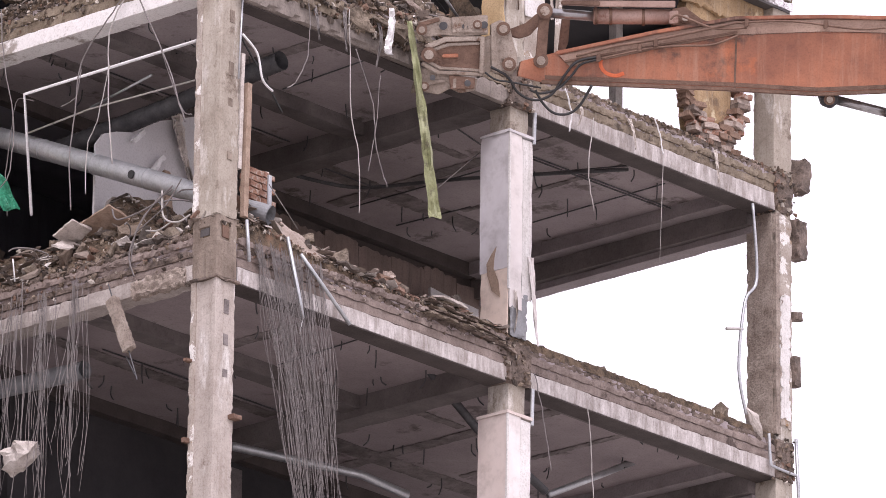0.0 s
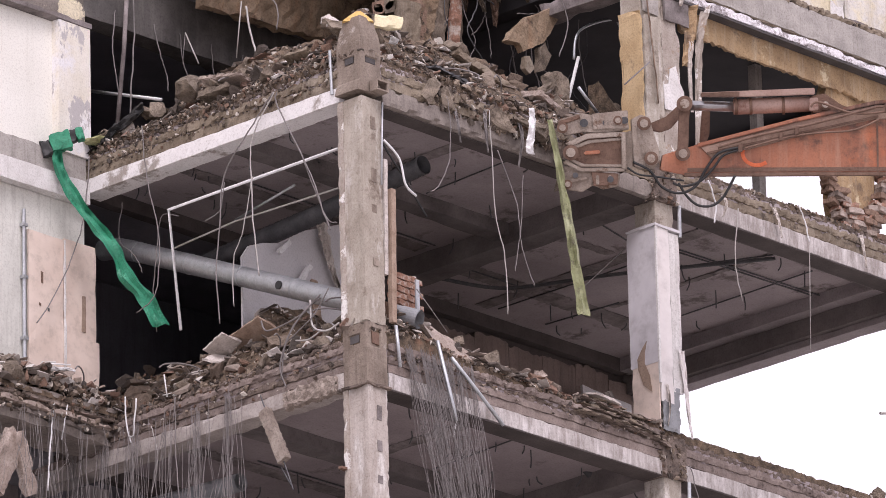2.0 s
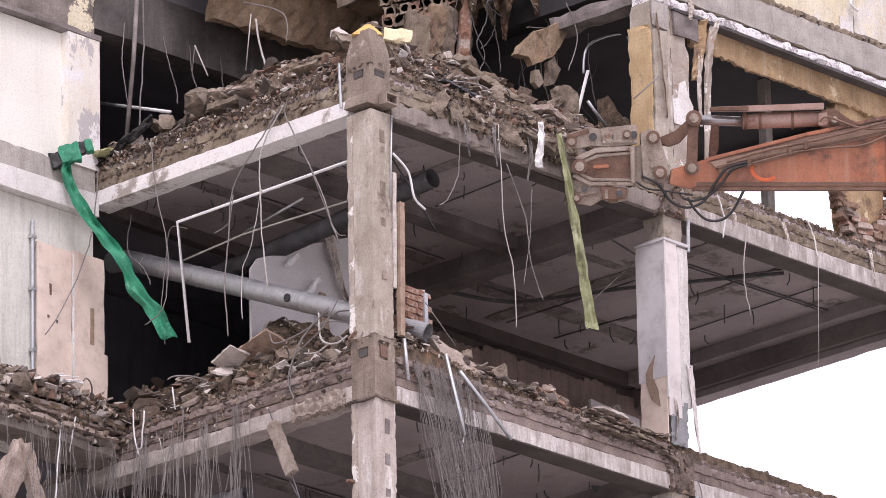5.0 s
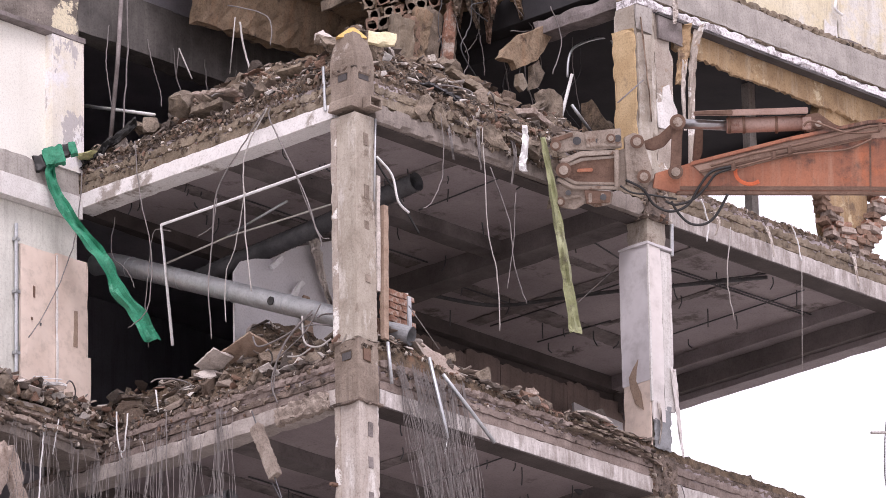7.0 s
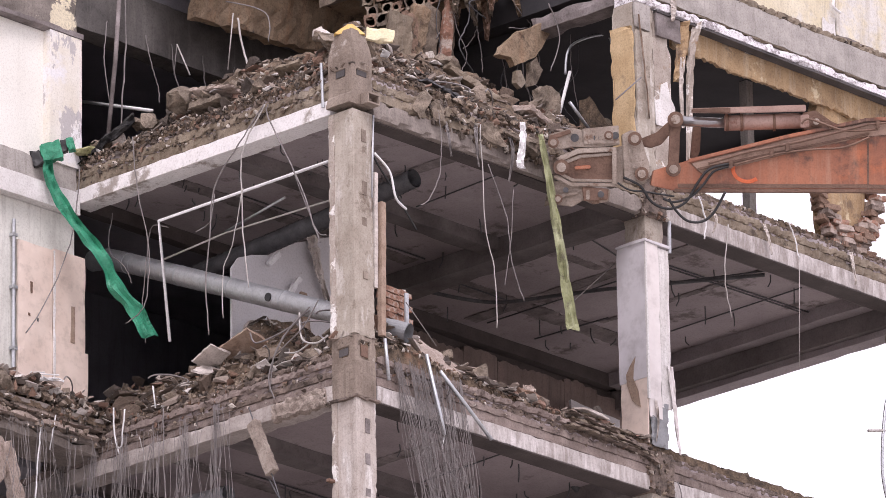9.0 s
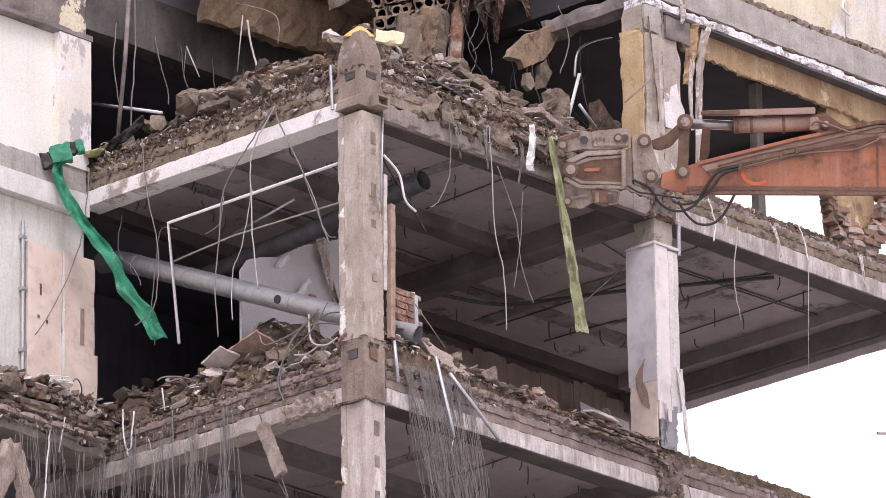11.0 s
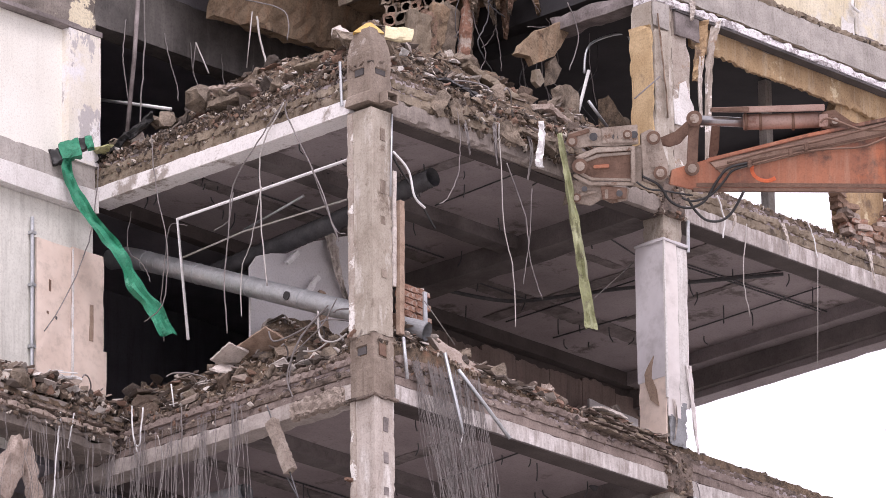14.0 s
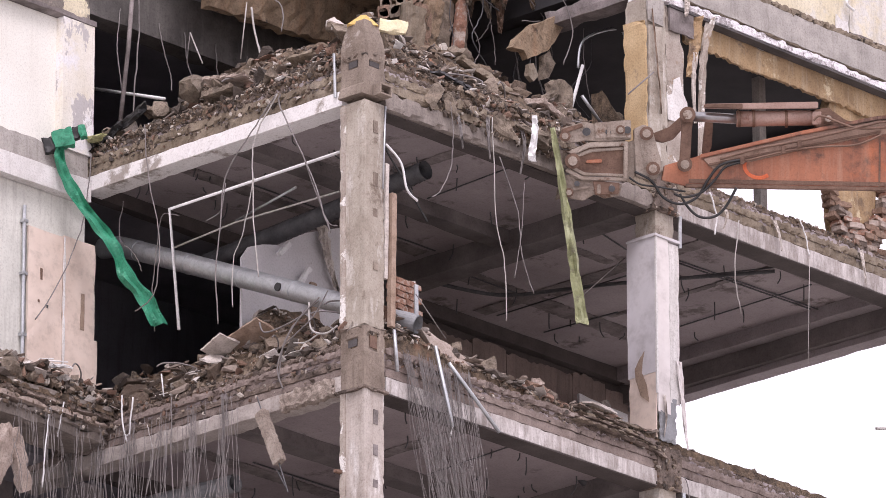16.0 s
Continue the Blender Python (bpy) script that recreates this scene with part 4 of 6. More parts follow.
scatter("rubble_pieces_far", sprinkle(1500, 4.9, 9.2, 0.02, 0.8, A + 0.43, lambda x, y: 0.03 + 0.17 * min(1.0, y * 3), (0.008, 0.034)), rubble_m, "small fragments on the slab edge", "rubble")
scatter("rubble_pieces_ledge", sprinkle(1200, -3.0, 0.1, 3.72, 4.2, B + 0.6, lambda x, y: 0.06 + 0.35 * min(1.0, (y - 3.75) * 2.5), (0.012, 0.07)), rubble_m, "small fragments on the ledge", "rubble")
# flat shards of plaster, screed and board lying in the heaps
scatter("shards_upper", sprinkle(900, 0.03, 4.4, 0.03, 4.1, A + 0.45, rise_upper, (0.025, 0.12), 1.2), shard_m, "flat shards of screed and plaster on the upper heap", "rubble", None, 0.3)
scatter("shards_lower", sprinkle(900, 0.03, 3.0, 0.03, 4.6, B + 0.46, rise_lower, (0.035, 0.15), 1.2), shard_m, "flat shards of plaster and board on the lower heap", "rubble", None, 0.28)
scatter("shards_beside", sprinkle(170, 2.0, 4.6, 0.0, 0.7, B + 0.46, rise_lower, (0.04, 0.16), 1.2) + sprinkle(90, 4.9, 9.1, 0.05, 0.4, B + 0.43, rise_lower, (0.02, 0.06), 1.2), shard_m, "flat brown shards along the slab edge", "rubble", None, 0.25)
scatter("shards_ledge", [((rng.uniform(-2.2, 0.05), 3.7 + 0.45 * rng.random(), B + 0.58 + 0.3 * rng.random()), 0.04 + 0.13 * rng.random() ** 2) for _ in range(230)], shard_m, "flat shards of masonry on the ledge", "rubble", None, 0.35)
# crumbs stuck to the broken beam faces
scatter("edge_crumbs", [((rng.uniform(1.1, 3.6), rng.uniform(-0.03, 0.02), A + 0.1 + 0.4 * rng.random() ** 1.2), rng.uniform(0.012, 0.05)) for _ in range(330)]
        + [((rng.uniform(-0.02, 0.03), rng.uniform(0.4, 4.2), A + 0.2 + 0.32 * rng.random() ** 0.7), 0.006 + 0.035 * rng.random() ** 2) for _ in range(900)]
        + [((rng.uniform(5.0, 9.4), rng.uniform(-0.03, 0.1), 2.93 + 0.06 * rng.random()), rng.uniform(0.008, 0.03)) for _ in range(420)]
        + [((rng.uniform(-0.03, 0.02), rng.uniform(0.4, 4.6), B + 0.2 + 0.35 * rng.random()), rng.uniform(0.01, 0.035)) for _ in range(170)]
        + [((rng.uniform(0.4, 4.6), rng.uniform(-0.03, 0.02), B + 0.26 + 0.25 * rng.random()), rng.uniform(0.01, 0.03)) for _ in range(140)]
        + [((x + rng.uniform(-0.03, 0.36), rng.uniform(-0.05, 0.01), z + rng.uniform(-0.05, 0.5)), rng.uniform(0.01, 0.04)) for x, z in ((4.6, A), (4.6, B), (9.19, A), (9.19, B)) for _ in range(60)]
        + [((x - 0.03, rng.uniform(0.0, 0.38), z + rng.uniform(-0.05, 0.5)), rng.uniform(0.01, 0.035)) for x, z in ((4.6, A), (4.6, B), (9.19, A), (9.19, B)) for _ in range(40)]
        + [((rng.uniform(-2.2, 0.0), 3.72 + rng.uniform(-0.03, 0.04), B + 0.25 + 0.35 * rng.random()), rng.uniform(0.01, 0.035)) for _ in range(200)],
        rubble_m, "crumbling fragments along the beam edges", "rubble")


def lump(place, size, material, label, turn=None, rough=0.18, name="rubble_chunk", group="", seed=None):
    seed = seed if seed is not None else rng.randrange(1000)
    ob = part(name, rough_rock(seed, size, rough), material)
    r = turn or [rng.uniform(0, 360) for _ in range(3)]
    ob.matrix_world = pose(*place, *r)
    return tagged(ob, label, "rubble", group)


# larger chunks, one by one
def perch(x, y, rise, z, s):
    return (x, y, z + rise(x, y) * (1 + 0.3 * noise.noise(Vector((x, y, z)) * 1.6)) + s * 0.35)


for k in range(64):
    if k % 2:
        x, y = 0.1 + 1.1 * rng.random() ** 1.3, rng.uniform(0.5, 4.0)
    else:
        x, y = rng.uniform(0.5, 4.4), 0.1 + 1.1 * rng.random() ** 1.3
    s = 0.045 + 0.1 * rng.random() ** 2
    lump(perch(x, y, rise_upper, A + 0.44, s), (s, s * rng.uniform(0.5, 0.9), s * rng.uniform(0.3, 0.7)), rubble_m if k % 3 else chunk_m,
         "angular chunk of broken masonry on the upper heap", group="chunks on the upper heap")
for k in range(54):
    if k % 3:
        x, y = 0.08 + 0.9 * rng.random() ** 1.3, rng.uniform(0.4, 4.6)
    else:
        x, y = rng.uniform(0.4, 4.5), 0.06 + 0.5 * rng.random()
    s = 0.05 + 0.12 * rng.random() ** 2
    lump(perch(x, y, rise_lower, B + 0.44, s), (s, s * rng.uniform(0.5, 1.0), s * rng.uniform(0.25, 0.6)), chunk_m if k % 2 else rubble_m,
         "flat chunk of broken plaster on the lower heap", group="chunks on the lower heap")
for k in range(16):
    x, y, s = rng.uniform(-1.9, 0.05), rng.uniform(3.75, 4.1), rng.uniform(0.06, 0.14)
    lump((x, y, B + 0.66 + (y - 3.75) * 0.9), (s, s * 0.8, s * 0.6), pale_clay_m if k % 2 else chunk_m, "grey chunk of masonry on the ledge", group="chunks on the ledge")

for place, size, turn, mt in (((0.22, 2.2, 0.82), (0.3, 0.62, 0.04), (9, 12, 4), pale_clay_m), ((0.2, 2.3, 0.7), (0.26, 0.5, 0.08), (4, 8, -6), chunk_m), ((0.3, 3.4, 0.8), (0.2, 0.4, 0.06), (14, 18, 10), chunk_m),
                              ((1.5, 0.2, 0.66), (0.6, 0.3, 0.03), (10, 4, 3), dark), ((2.3, 0.22, 0.62), (0.5, 0.28, 0.04), (8, 2, -4), chunk_m), ((0.5, 0.75, 1.12), (0.5, 0.4, 0.1), (10, -20, 40), chunk_m),
                              ((0.3, 1.2, 0.85), (0.2, 0.34, 0.05), (-5, 14, 12), grime_m), ((2.6, 0.7, 1.15), (0.75, 0.22, 0.08), (8, 22, -12), grime_m), ((3.3, 0.4, 0.85), (0.5, 0.3, 0.07), (12, 14, 8), pale_clay_m)):
    fb = block([-a / 2 for a in size], [a / 2 for a in size], step=0.04, amp=0.014, chip=0.03, freq=13, seed=place[1] * 7)
    fo = part("flat_fragment", fb, mt)
    fo.matrix_world = pose(*place, *turn)
    tagged(fo, "flat broken slab fragment lying on the upper heap", "rubble", "flat fragments")
lump((0.3, 2.9, 1.0), (0.2, 0.14, 0.16), chunk_m, "large grey concrete chunk on the heap", (10, 20, 40))
lump((0.25, 2.45, 0.86), (0.28, 0.16, 0.07), chunk_m, "tilted flat concrete piece on the heap", (15, -20, 70))
lump((0.22, 3.72, 0.68), (0.11, 0.1, 0.1), pale_chunk_m, "pale stone lump near the slab end", (0, 0, 20))
lump((0.0, 4.1, 0.6), (0.1, 0.2, 0.06), moss_m, "yellowish insulation scrap at the slab end", (10, 0, 0))
lump((0.12, 3.95, 0.62), (0.1, 0.12, 0.08), chunk_m, "dark chunk at the slab end")
lump((0.15, 3.2, 0.75), (0.16, 0.1, 0.09), chunk_m, "brown chunk on the slab edge")
lump((0.3, 0.62, 1.02), (0.16, 0.12, 0.1), chunk_m, "dark chunk leaning on the column stub")
lump((0.32, 0.72, 1.1), (0.1, 0.08, 0.08), pale_chunk_m, "pale plaster lump beside the column stub")
lump((0.85, 0.3, 0.93), (0.06, 0.05, 0.06), pvc, "small white lump on the heap")
lump((0.7, 0.42, 0.98), (0.2, 0.14, 0.09), chunk_m, "dark layered chunk behind the stub")
lump((-0.1, 2.72, -4.67), (0.16, 0.24, 0.17), pale_chunk_m, "pale concrete lump dangling among the wires", (0, 20, 0), 0.35)
lump((0.3, 1.2, B + 0.72), (0.11, 0.1, 0.17), pale_chunk_m, "pale mortar lump on the slab edge", (5, 10, 0), 0.3)
lump((2.86, 0.28, B + 0.67), (0.25, 0.16, 0.12), clay_m, "reddish lump of brickwork on the slab edge", (0, -4, 10), 0.5)
lump((2.93, 0.24, B + 0.76), (0.11, 0.1, 0.07), pale_clay_m, "pale crust of broken brickwork", (0, 10, 30), 0.5)
lump((2.36, 0.3, B + 0.66), (0.2, 0.14, 0.14), clay_m, "reddish lump of brickwork in the heap", (10, 15, 0), 0.5)
lump((2.2, 0.2, B + 0.62), (0.12, 0.1, 0.08), pale_clay_m, "pale crust of broken brickwork", (0, 0, 60), 0.5)
lump((6.3, 0.1, B + 0.52), (0.055, 0.05, 0.05), chunk_m, "small stone on the far slab edge")
lump((8.4, 0.15, B + 0.52), (0.22, 0.12, 0.07), chunk_m, "flat broken piece at the end of the slab")
lump((8.9, 0.1, B + 0.58), (0.25, 0.15, 0.08), pale_chunk_m, "pale broken mortar at the end column")
lump((-1.45, 3.85, B + 0.72), (0.24, 0.16, 0.22), chunk_m, "big grey slab fragment on the ledge", (0, 10, 30))
lump((1.3, 0.02, 0.28), (0.14, 0.09, 0.16), chunk_m, "spalled lump hanging on the beam edge", (0, 15, 0), 0.3)
lump((1.05, -0.02, 0.3), (0.09, 0.06, 0.17), chunk_m, "thin spalled plate leaning on the beam", (10, 35, 0), 0.2)
lump((2.1, 0.0, 0.2), (0.25, 0.1, 0.12), chunk_m, "crushed lump of concrete on the beam", (0, 20, 0), 0.35)
lump((2.6, 0.02, 0.32), (0.3, 0.12, 0.1), chunk_m, "crushed lump of concrete on the beam", (0, 15, 0), 0.35)

# boards and sheets lying in the heaps
def board(name, size, place, turn, material, label, category="board", amp=0.012, freq=6):
    ob = part(name, block([-s / 2 for s in size], [s / 2 for s in size], step=max(0.04, max(size) / 24), amp=amp, chip=min(0.03, (0.08 if name == "timber_post" else 0.4) * min(size)), seed=rng.random() * 20, freq=freq), material)
    ob.matrix_world = pose(*place, *turn)
    return tagged(ob, label, category)


board("slab_fragment", (0.3, 0.12, 0.75), (-1.62, 3.8, B - 0.32), (5, 28, 10), pale_clay_m, "long pale slab fragment hanging from the ledge", "rubble", 0.03)
board("slab_fragment", (0.16, 0.1, 0.7), (-1.36, 3.78, B - 0.3), (5, -22, 0), pale_clay_m, "pale slab splinter hanging from the ledge", "rubble", 0.025)
board("plaster_sheet", (0.42, 0.26, 0.03), (0.28, 2.4, B + 1.06), (14, 10, 75), pale_chunk_m, "crumpled pale plasterboard on the rubble", amp=0.012, freq=13)
board("plaster_sheet", (0.36, 0.22, 0.03), (0.22, 2.42, B + 0.9), (20, -25, 20), pale_chunk_m, "white torn board on the rubble", amp=0.012, freq=13)
board("plaster_sheet", (0.55, 0.3, 0.025), (0.38, 2.05, B + 1.12), (20, 12, 85), wood_m, "brown curled board on the rubble", amp=0.012, freq=13)
sp = plate(bmesh.new(), [(-0.5, -0.32), (-0.46, -0.2), (-0.2, -0.02), (-0.02, 0.1), (0.04, 0.02), (0.3, -0.1), (0.68, -0.26), (0.7, -0.34), (0.2, -0.4)], 0.14, Matrix.Identity(4))
bmesh.ops.triangulate(sp, faces=sp.faces[:])
bmesh.ops.subdivide_edges(sp, edges=sp.edges[:], cuts=3, use_grid_fill=True)
for v in sp.verts:
    v.co += noise.noise_vector(v.co * 8) * 0.025
sp = part("slab_piece", sp, pale_clay_m)
sp.matrix_world = pose(1.3, 0.3, B + 0.88, -28, 0, 0)
tagged(sp, "pale broken slab piece tilted beside the column", "rubble")
board("concrete_plank", (0.8, 0.25, 0.08), (2.6, 0.9, 1.26), (22, 20, 20), chunk_m, "broken pale plank of concrete on the heap", amp=0.04)
# Dark sheet added for the shaded voids along the heap's edge.
board("void_sheet", (0.9, 0.3, 0.02), (1.9, 0.2, 0.62), (40, 8, 5), dark, "torn dark sheet for the voids in the heap edge", amp=0.05)
# Mostly out of view; added to darken the corner and carry the shreds.
solid("floor_slab_torn", (0.9, 3.1, 3.05), (3.85, 4.2, 3.3), ceiling_scrap_m, "added torn ceiling slab remnant shading the corner", "floor slab", step=0.12, amp=0.05, chip=0.12)
solid("floor_slab_torn", (3.86, 1.7, 3.05), (4.55, 4.2, 3.3), ceiling_scrap_m, "added torn ceiling slab remnant shading the corner", "floor slab", step=0.12, amp=0.05, chip=0.12)
yb = part("yellow_board", plate(bmesh.new(), [(-0.165, 0.0), (0.165, -0.01), (0.11, 0.045), (0.03, 0.11), (-0.02, 0.105), (-0.12, 0.035)], 0.17, Matrix.Identity(4)), yellow_m)
yb.matrix_world = pose(0.16, 0.18, 0.895, 0, 0, -45)
tagged(yb, "bright yellow folded board on the column stub", "board")
board("cream_board", (0.3, 0.07, 0.15), (0.68, 0.22, 1.06), (0, 8, -45), cream_m, "cream foam board behind the column stub", amp=0.02)
gy = plate(bmesh.new(), [(0.79, -2.3), (0.79, -0.95), (0.9, -0.8), (1.1, -0.72), (1.35, -0.66), (1.75, -0.42), (2.6, -0.1), (2.6, -2.3)], 0.03, Matrix.Translation((0, 2.6, 0)))
tagged(part("gypsum_board", gy, board_m), "grey gypsum board standing in the gutted room", "board")
strip_bm = sheet_strip(bmesh.new(), [(1.94, 2.5, -0.3), (2.02, 2.48, -0.62), (2.1, 2.5, -0.8), (2.22, 2.5, -1.05)], (0.14, 0.07), (0.9, -0.4, 0), 0.03, 0.5, 0.1, 11)
tagged(part("plaster_strip", strip_bm, pale_chunk_m), "ragged white plaster strip hanging before the board", "strip")
board("board_scrap", (0.1, 0.03, 0.6), (1.86, 2.5, -1.3), (0, -10, 0), wood_m, "brown torn batten before the board", amp=0.03)
board("board_scrap", (0.24, 0.06, 0.06), (1.34, 2.5, -0.74), (0, -42, 0), pvc, "white tube offcut in the debris")
board("board_scrap", (0.3, 0.06, 0.06), (1.66, 2.5, -0.97), (0, -55, 0), pvc, "white tube offcut in the debris")
board("timber_post", (0.07, 0.06, 1.5), (0.42, 0.0, -1.72), (0, 1, 0), wood_m, "weathered timber strip beside the corner column", "timber", 0.003)
board("timber_post", (0.05, 0.05, 1.3), (0.34, 0.02, -1.3), (0, 1, 0), pale_chunk_m, "pale timber strip beside the corner column", "timber", 0.003)
board("grey_sheet", (0.85, 0.04, 2.3), (8.3, 4.05, B + 1.66), (-6, 4, 0), board_m, "grey sheet leaning on the rear wall")
for k in range(9):
    s = rng.uniform(0.12, 0.3)
    lump((0.35 + 0.3 * rng.random(), 0.5 + 0.7 * rng.random(), B + 0.72 + 0.3 * rng.random()), (s * 0.6, s * 0.4, s * 0.3), chunk_m, "broken masonry piled against the column")

# layered crust sagging over the slab edge by the second column
crust = base("sagging_crust", "sagging crust of dark screed layers over the slab edge", "rubble", at=(3.95, 0.15, B + 0.4))
for k in range(8):
    size = (1.35 - 0.1 * k + 0.2 * rng.random(), 0.5 - 0.03 * k, 0.028)
    lb = block([-a / 2 for a in size], [a / 2 for a in size], step=0.045, amp=0.02, chip=0.05, freq=8, seed=k * 5.3)
    for v in lb.verts:
        v.co.z -= 0.1 * max(0.0, v.co.x) ** 2 + 0.12 * max(0.0, -v.co.y - 0.1)
    o = part("layer", lb, (layer_m, chunk_m, layer_m, grime_m)[k % 4], crust)
    o.matrix_local = pose(0.04 * rng.uniform(-1, 1) - 0.03 * k, 0.02 * rng.uniform(-1, 1), 0.0 + 0.033 * k, rng.uniform(-4, 4), 1 + rng.uniform(-3, 3), rng.uniform(-5, 5))
board("plaster_sheet", (0.45, 0.16, 0.025), (3.68, 0.0, B + 0.64), (12, 2, 4), pale_chunk_m, "white plaster sheet in the rubble", amp=0.012, freq=13)

# patch of brickwork torn beside the column
bw = base("brick_remnant", "torn remnant of red brickwork with mortar", "brickwork", at=(0.93, 0.35, -2.16))
for r in range(6):
    for k in range(2):
        o = part("brick", block((-0.1, -0.05, 0), (0.1, 0.05, 0.06), step=0.05, amp=0.006, chip=0.012, seed=r + k), brick_m, bw)
        o.matrix_local = pose(-0.06 + 0.19 * k + (0.04 if r % 2 else -0.02), 0, 0.075 * r, 0, 4, rng.uniform(-8, 8))
part("mortar", block((-0.14, -0.02, -0.02), (0.2, 0.08, 0.46), step=0.06, amp=0.01, chip=0.03), pale_chunk_m, bw)
stub = bmesh.new()
pipe_shell(stub, [(0.78, 0.34, -2.2), (0.82, 0.22, -2.24), (0.88, 0.06, -2.31)], 0.105, 0.012)
strip = part("zinc_strip", block((0.97, 0.18, -2.2), (1.02, 0.2, -1.8), step=0.05, amp=0.006), zinc)
tagged(strip, "bent zinc strip beside the torn brickwork", "strip")
tagged(part("drain_pipe", stub, pipe_m), "open grey drain pipe stub", "pipe")

# chunk of concrete hanging from the lower beam by its bars
hc = base("hanging_beam_fragment", "long concrete fragment dangling from a bar", "rubble", at=(-0.05, 1.32, -3.5))
o = part("fragment", block((-0.045, -0.065, -0.34), (0.045, 0.065, 0.34), step=0.025, amp=0.004, chip=0.014, freq=16), flank_m, hc)
o.matrix_local = pose(0, 0, 0, -24, 0, 0)
hb = bmesh.new()
tube(hb, [(0, 0.2, 0.5), (0, 0.12, 0.3), (0, -0.13, -0.32), (0, -0.26, -0.66)], 0.008, 5)
part("bar", hb, dark, hc)

# ---- collapsed ceiling hanging over the corner ----
board("collapsed_slab", (2.7, 0.22, 1.4), (2.7, 3.6, 3.2), (12, -3, 0), ceiling_scrap_m, "brown torn ceiling slab hanging over the rubble", "slab", 0.05, 11)
for k, (x0, z0, x1, z1, w) in enumerate(((3.2, 2.58, 3.12, 1.3, 0.3), (3.6, 2.8, 3.2, 1.3, 0.24), (3.85, 2.88, 3.52, 1.3, 0.24), (4.0, 2.97, 3.8, 1.3, 0.1), (3.4, 2.66, 3.3, 1.3, 0.2), (4.12, 2.9, 3.98, 1.3, 0.1))):
    l = math.hypot(x1 - x0, z1 - z0)
    board("slab_splinter", (w, 0.12, l), ((x0 + x1) / 2, 2.3 + 0.05 * (k % 3), (z0 + z1) / 2), (0, math.degrees(math.atan2(x0 - x1, z0 - z1)), 8 * (k % 3) - 8),
          (grime_m, ceiling_scrap_m, chunk_m, brick_m, clay_m, chunk_m)[k], "leaning splinter of a broken hollow floor", "slab", 0.014, 14)
hollow = base("hollow_floor", "broken hollow clay floor with open cells", "slab", at=(2.92, 2.4, 2.6))
axis = Vector((0.68, 0.66, 0.32))
ux, vz = Vector((0.19, 0.0, 0.086)), Vector((0.01, 0.02, 0.15))
square = [(-1, -1), (-0.33, -1), (0.33, -1), (1, -1), (1, -0.33), (1, 0.33), (1, 1), (0.33, 1), (-0.33, 1), (-1, 1), (-1, 0.33), (-1, -0.33)]
for r in range(3):
    for k in range(9):
        if r == 0 and k > 3:
            continue
        cell = bmesh.new()
        p = ux * (k - 0.6) + vz * (r - 0.9) + Vector((0.08 * (r % 2), 0.03 * math.sin(k * 3 + r), 0))
        wide = 0.7 + 0.1 * math.sin(k * 5 + r * 2)
        outer = [cell.verts.new(p + ux * (0.5 * a) + vz * (0.5 * b)) for a, b in square]
        rim = [cell.verts.new(p + ux * (0.5 * wide * a / math.hypot(a, b)) + vz * (0.5 * wide * b / math.hypot(a, b))) for a, b in square]
        deep = [cell.verts.new(v.co + axis * 0.5) for v in rim]
        side = [cell.verts.new(v.co + axis * 0.5) for v in outer]
        for n in range(12):
            m = (n + 1) % 12
            cell.faces.new((outer[n], outer[m], rim[m], rim[n]))
            cell.faces.new((rim[n], rim[m], deep[m], deep[n]))
            cell.faces.new((outer[m], outer[n], side[n], side[m]))
        cell.faces.new(deep)
        for v in cell.verts:
            v.co += noise.noise_vector(v.co * 9 + Vector((k, r, 0))) * 0.035
        part("cell", cell, (clay_m, chunk_m, grime_m)[(k + r) % 3], hollow)
top_bm = block((-0.3, 0.12, 0.24), (2.0, 0.6, 0.36), step=0.08, amp=0.025, chip=0.06)
for v in top_bm.verts:
    v.co.z += v.co.x * 0.45
part("topping", top_bm, chunk_m, hollow)


def jagged(name, outline, y, thick, material, label, category="slab", amp=0.025):
    """A broken flat piece with a ragged outline, upright."""
    bm = plate(bmesh.new(), outline, thick, Matrix.Translation((0, y, 0)))
    bmesh.ops.triangulate(bm, faces=bm.faces[:])
    bmesh.ops.subdivide_edges(bm, edges=bm.edges[:], cuts=4, use_grid_fill=True)
    for v in bm.verts:
        v.co += noise.noise_vector(v.co * 7) * amp
    return tagged(part(name, bm, material), label, category)


jagged("hanging_slab_piece", [(4.84, 2.7), (4.74, 2.53), (4.5, 2.2), (4.16, 2.0), (4.08, 2.08), (3.9, 2.06), (4.0, 2.22), (4.1, 2.3), (4.22, 2.42), (4.6, 2.64)], 1.5, 0.1, ceiling_scrap_m, "slab piece dangling from the torn beam")
jagged("hanging_slab_piece", [(4.18, 1.95), (4.26, 1.97), (4.3, 1.82), (4.24, 1.75), (4.17, 1.8)], 1.48, 0.06, grime_m, "pale plaster piece in the dark")
jagged("hanging_slab_piece", [(4.42, 2.1), (4.52, 2.2), (4.62, 2.06), (4.5, 1.86), (4.4, 1.82)], 1.48, 0.08, chunk_m, "dangling plaster piece")
jagged("slab_fragment", [(4.1, 1.2), (4.14, 1.5), (4.2, 1.55), (4.24, 1.68), (4.4, 1.74), (4.5, 1.66), (4.52, 1.4), (4.5, 1.2)], 1.2, 0.16, chunk_m, "upright brown fragment on the heap behind the column", "rubble", 0.05)
strand_bm = tube(bmesh.new(), [(4.22, 1.48, 1.95), (4.3, 1.49, 2.3), (4.45, 1.5, 2.4), (4.7, 1.5, 2.6)], 0.008, 5)
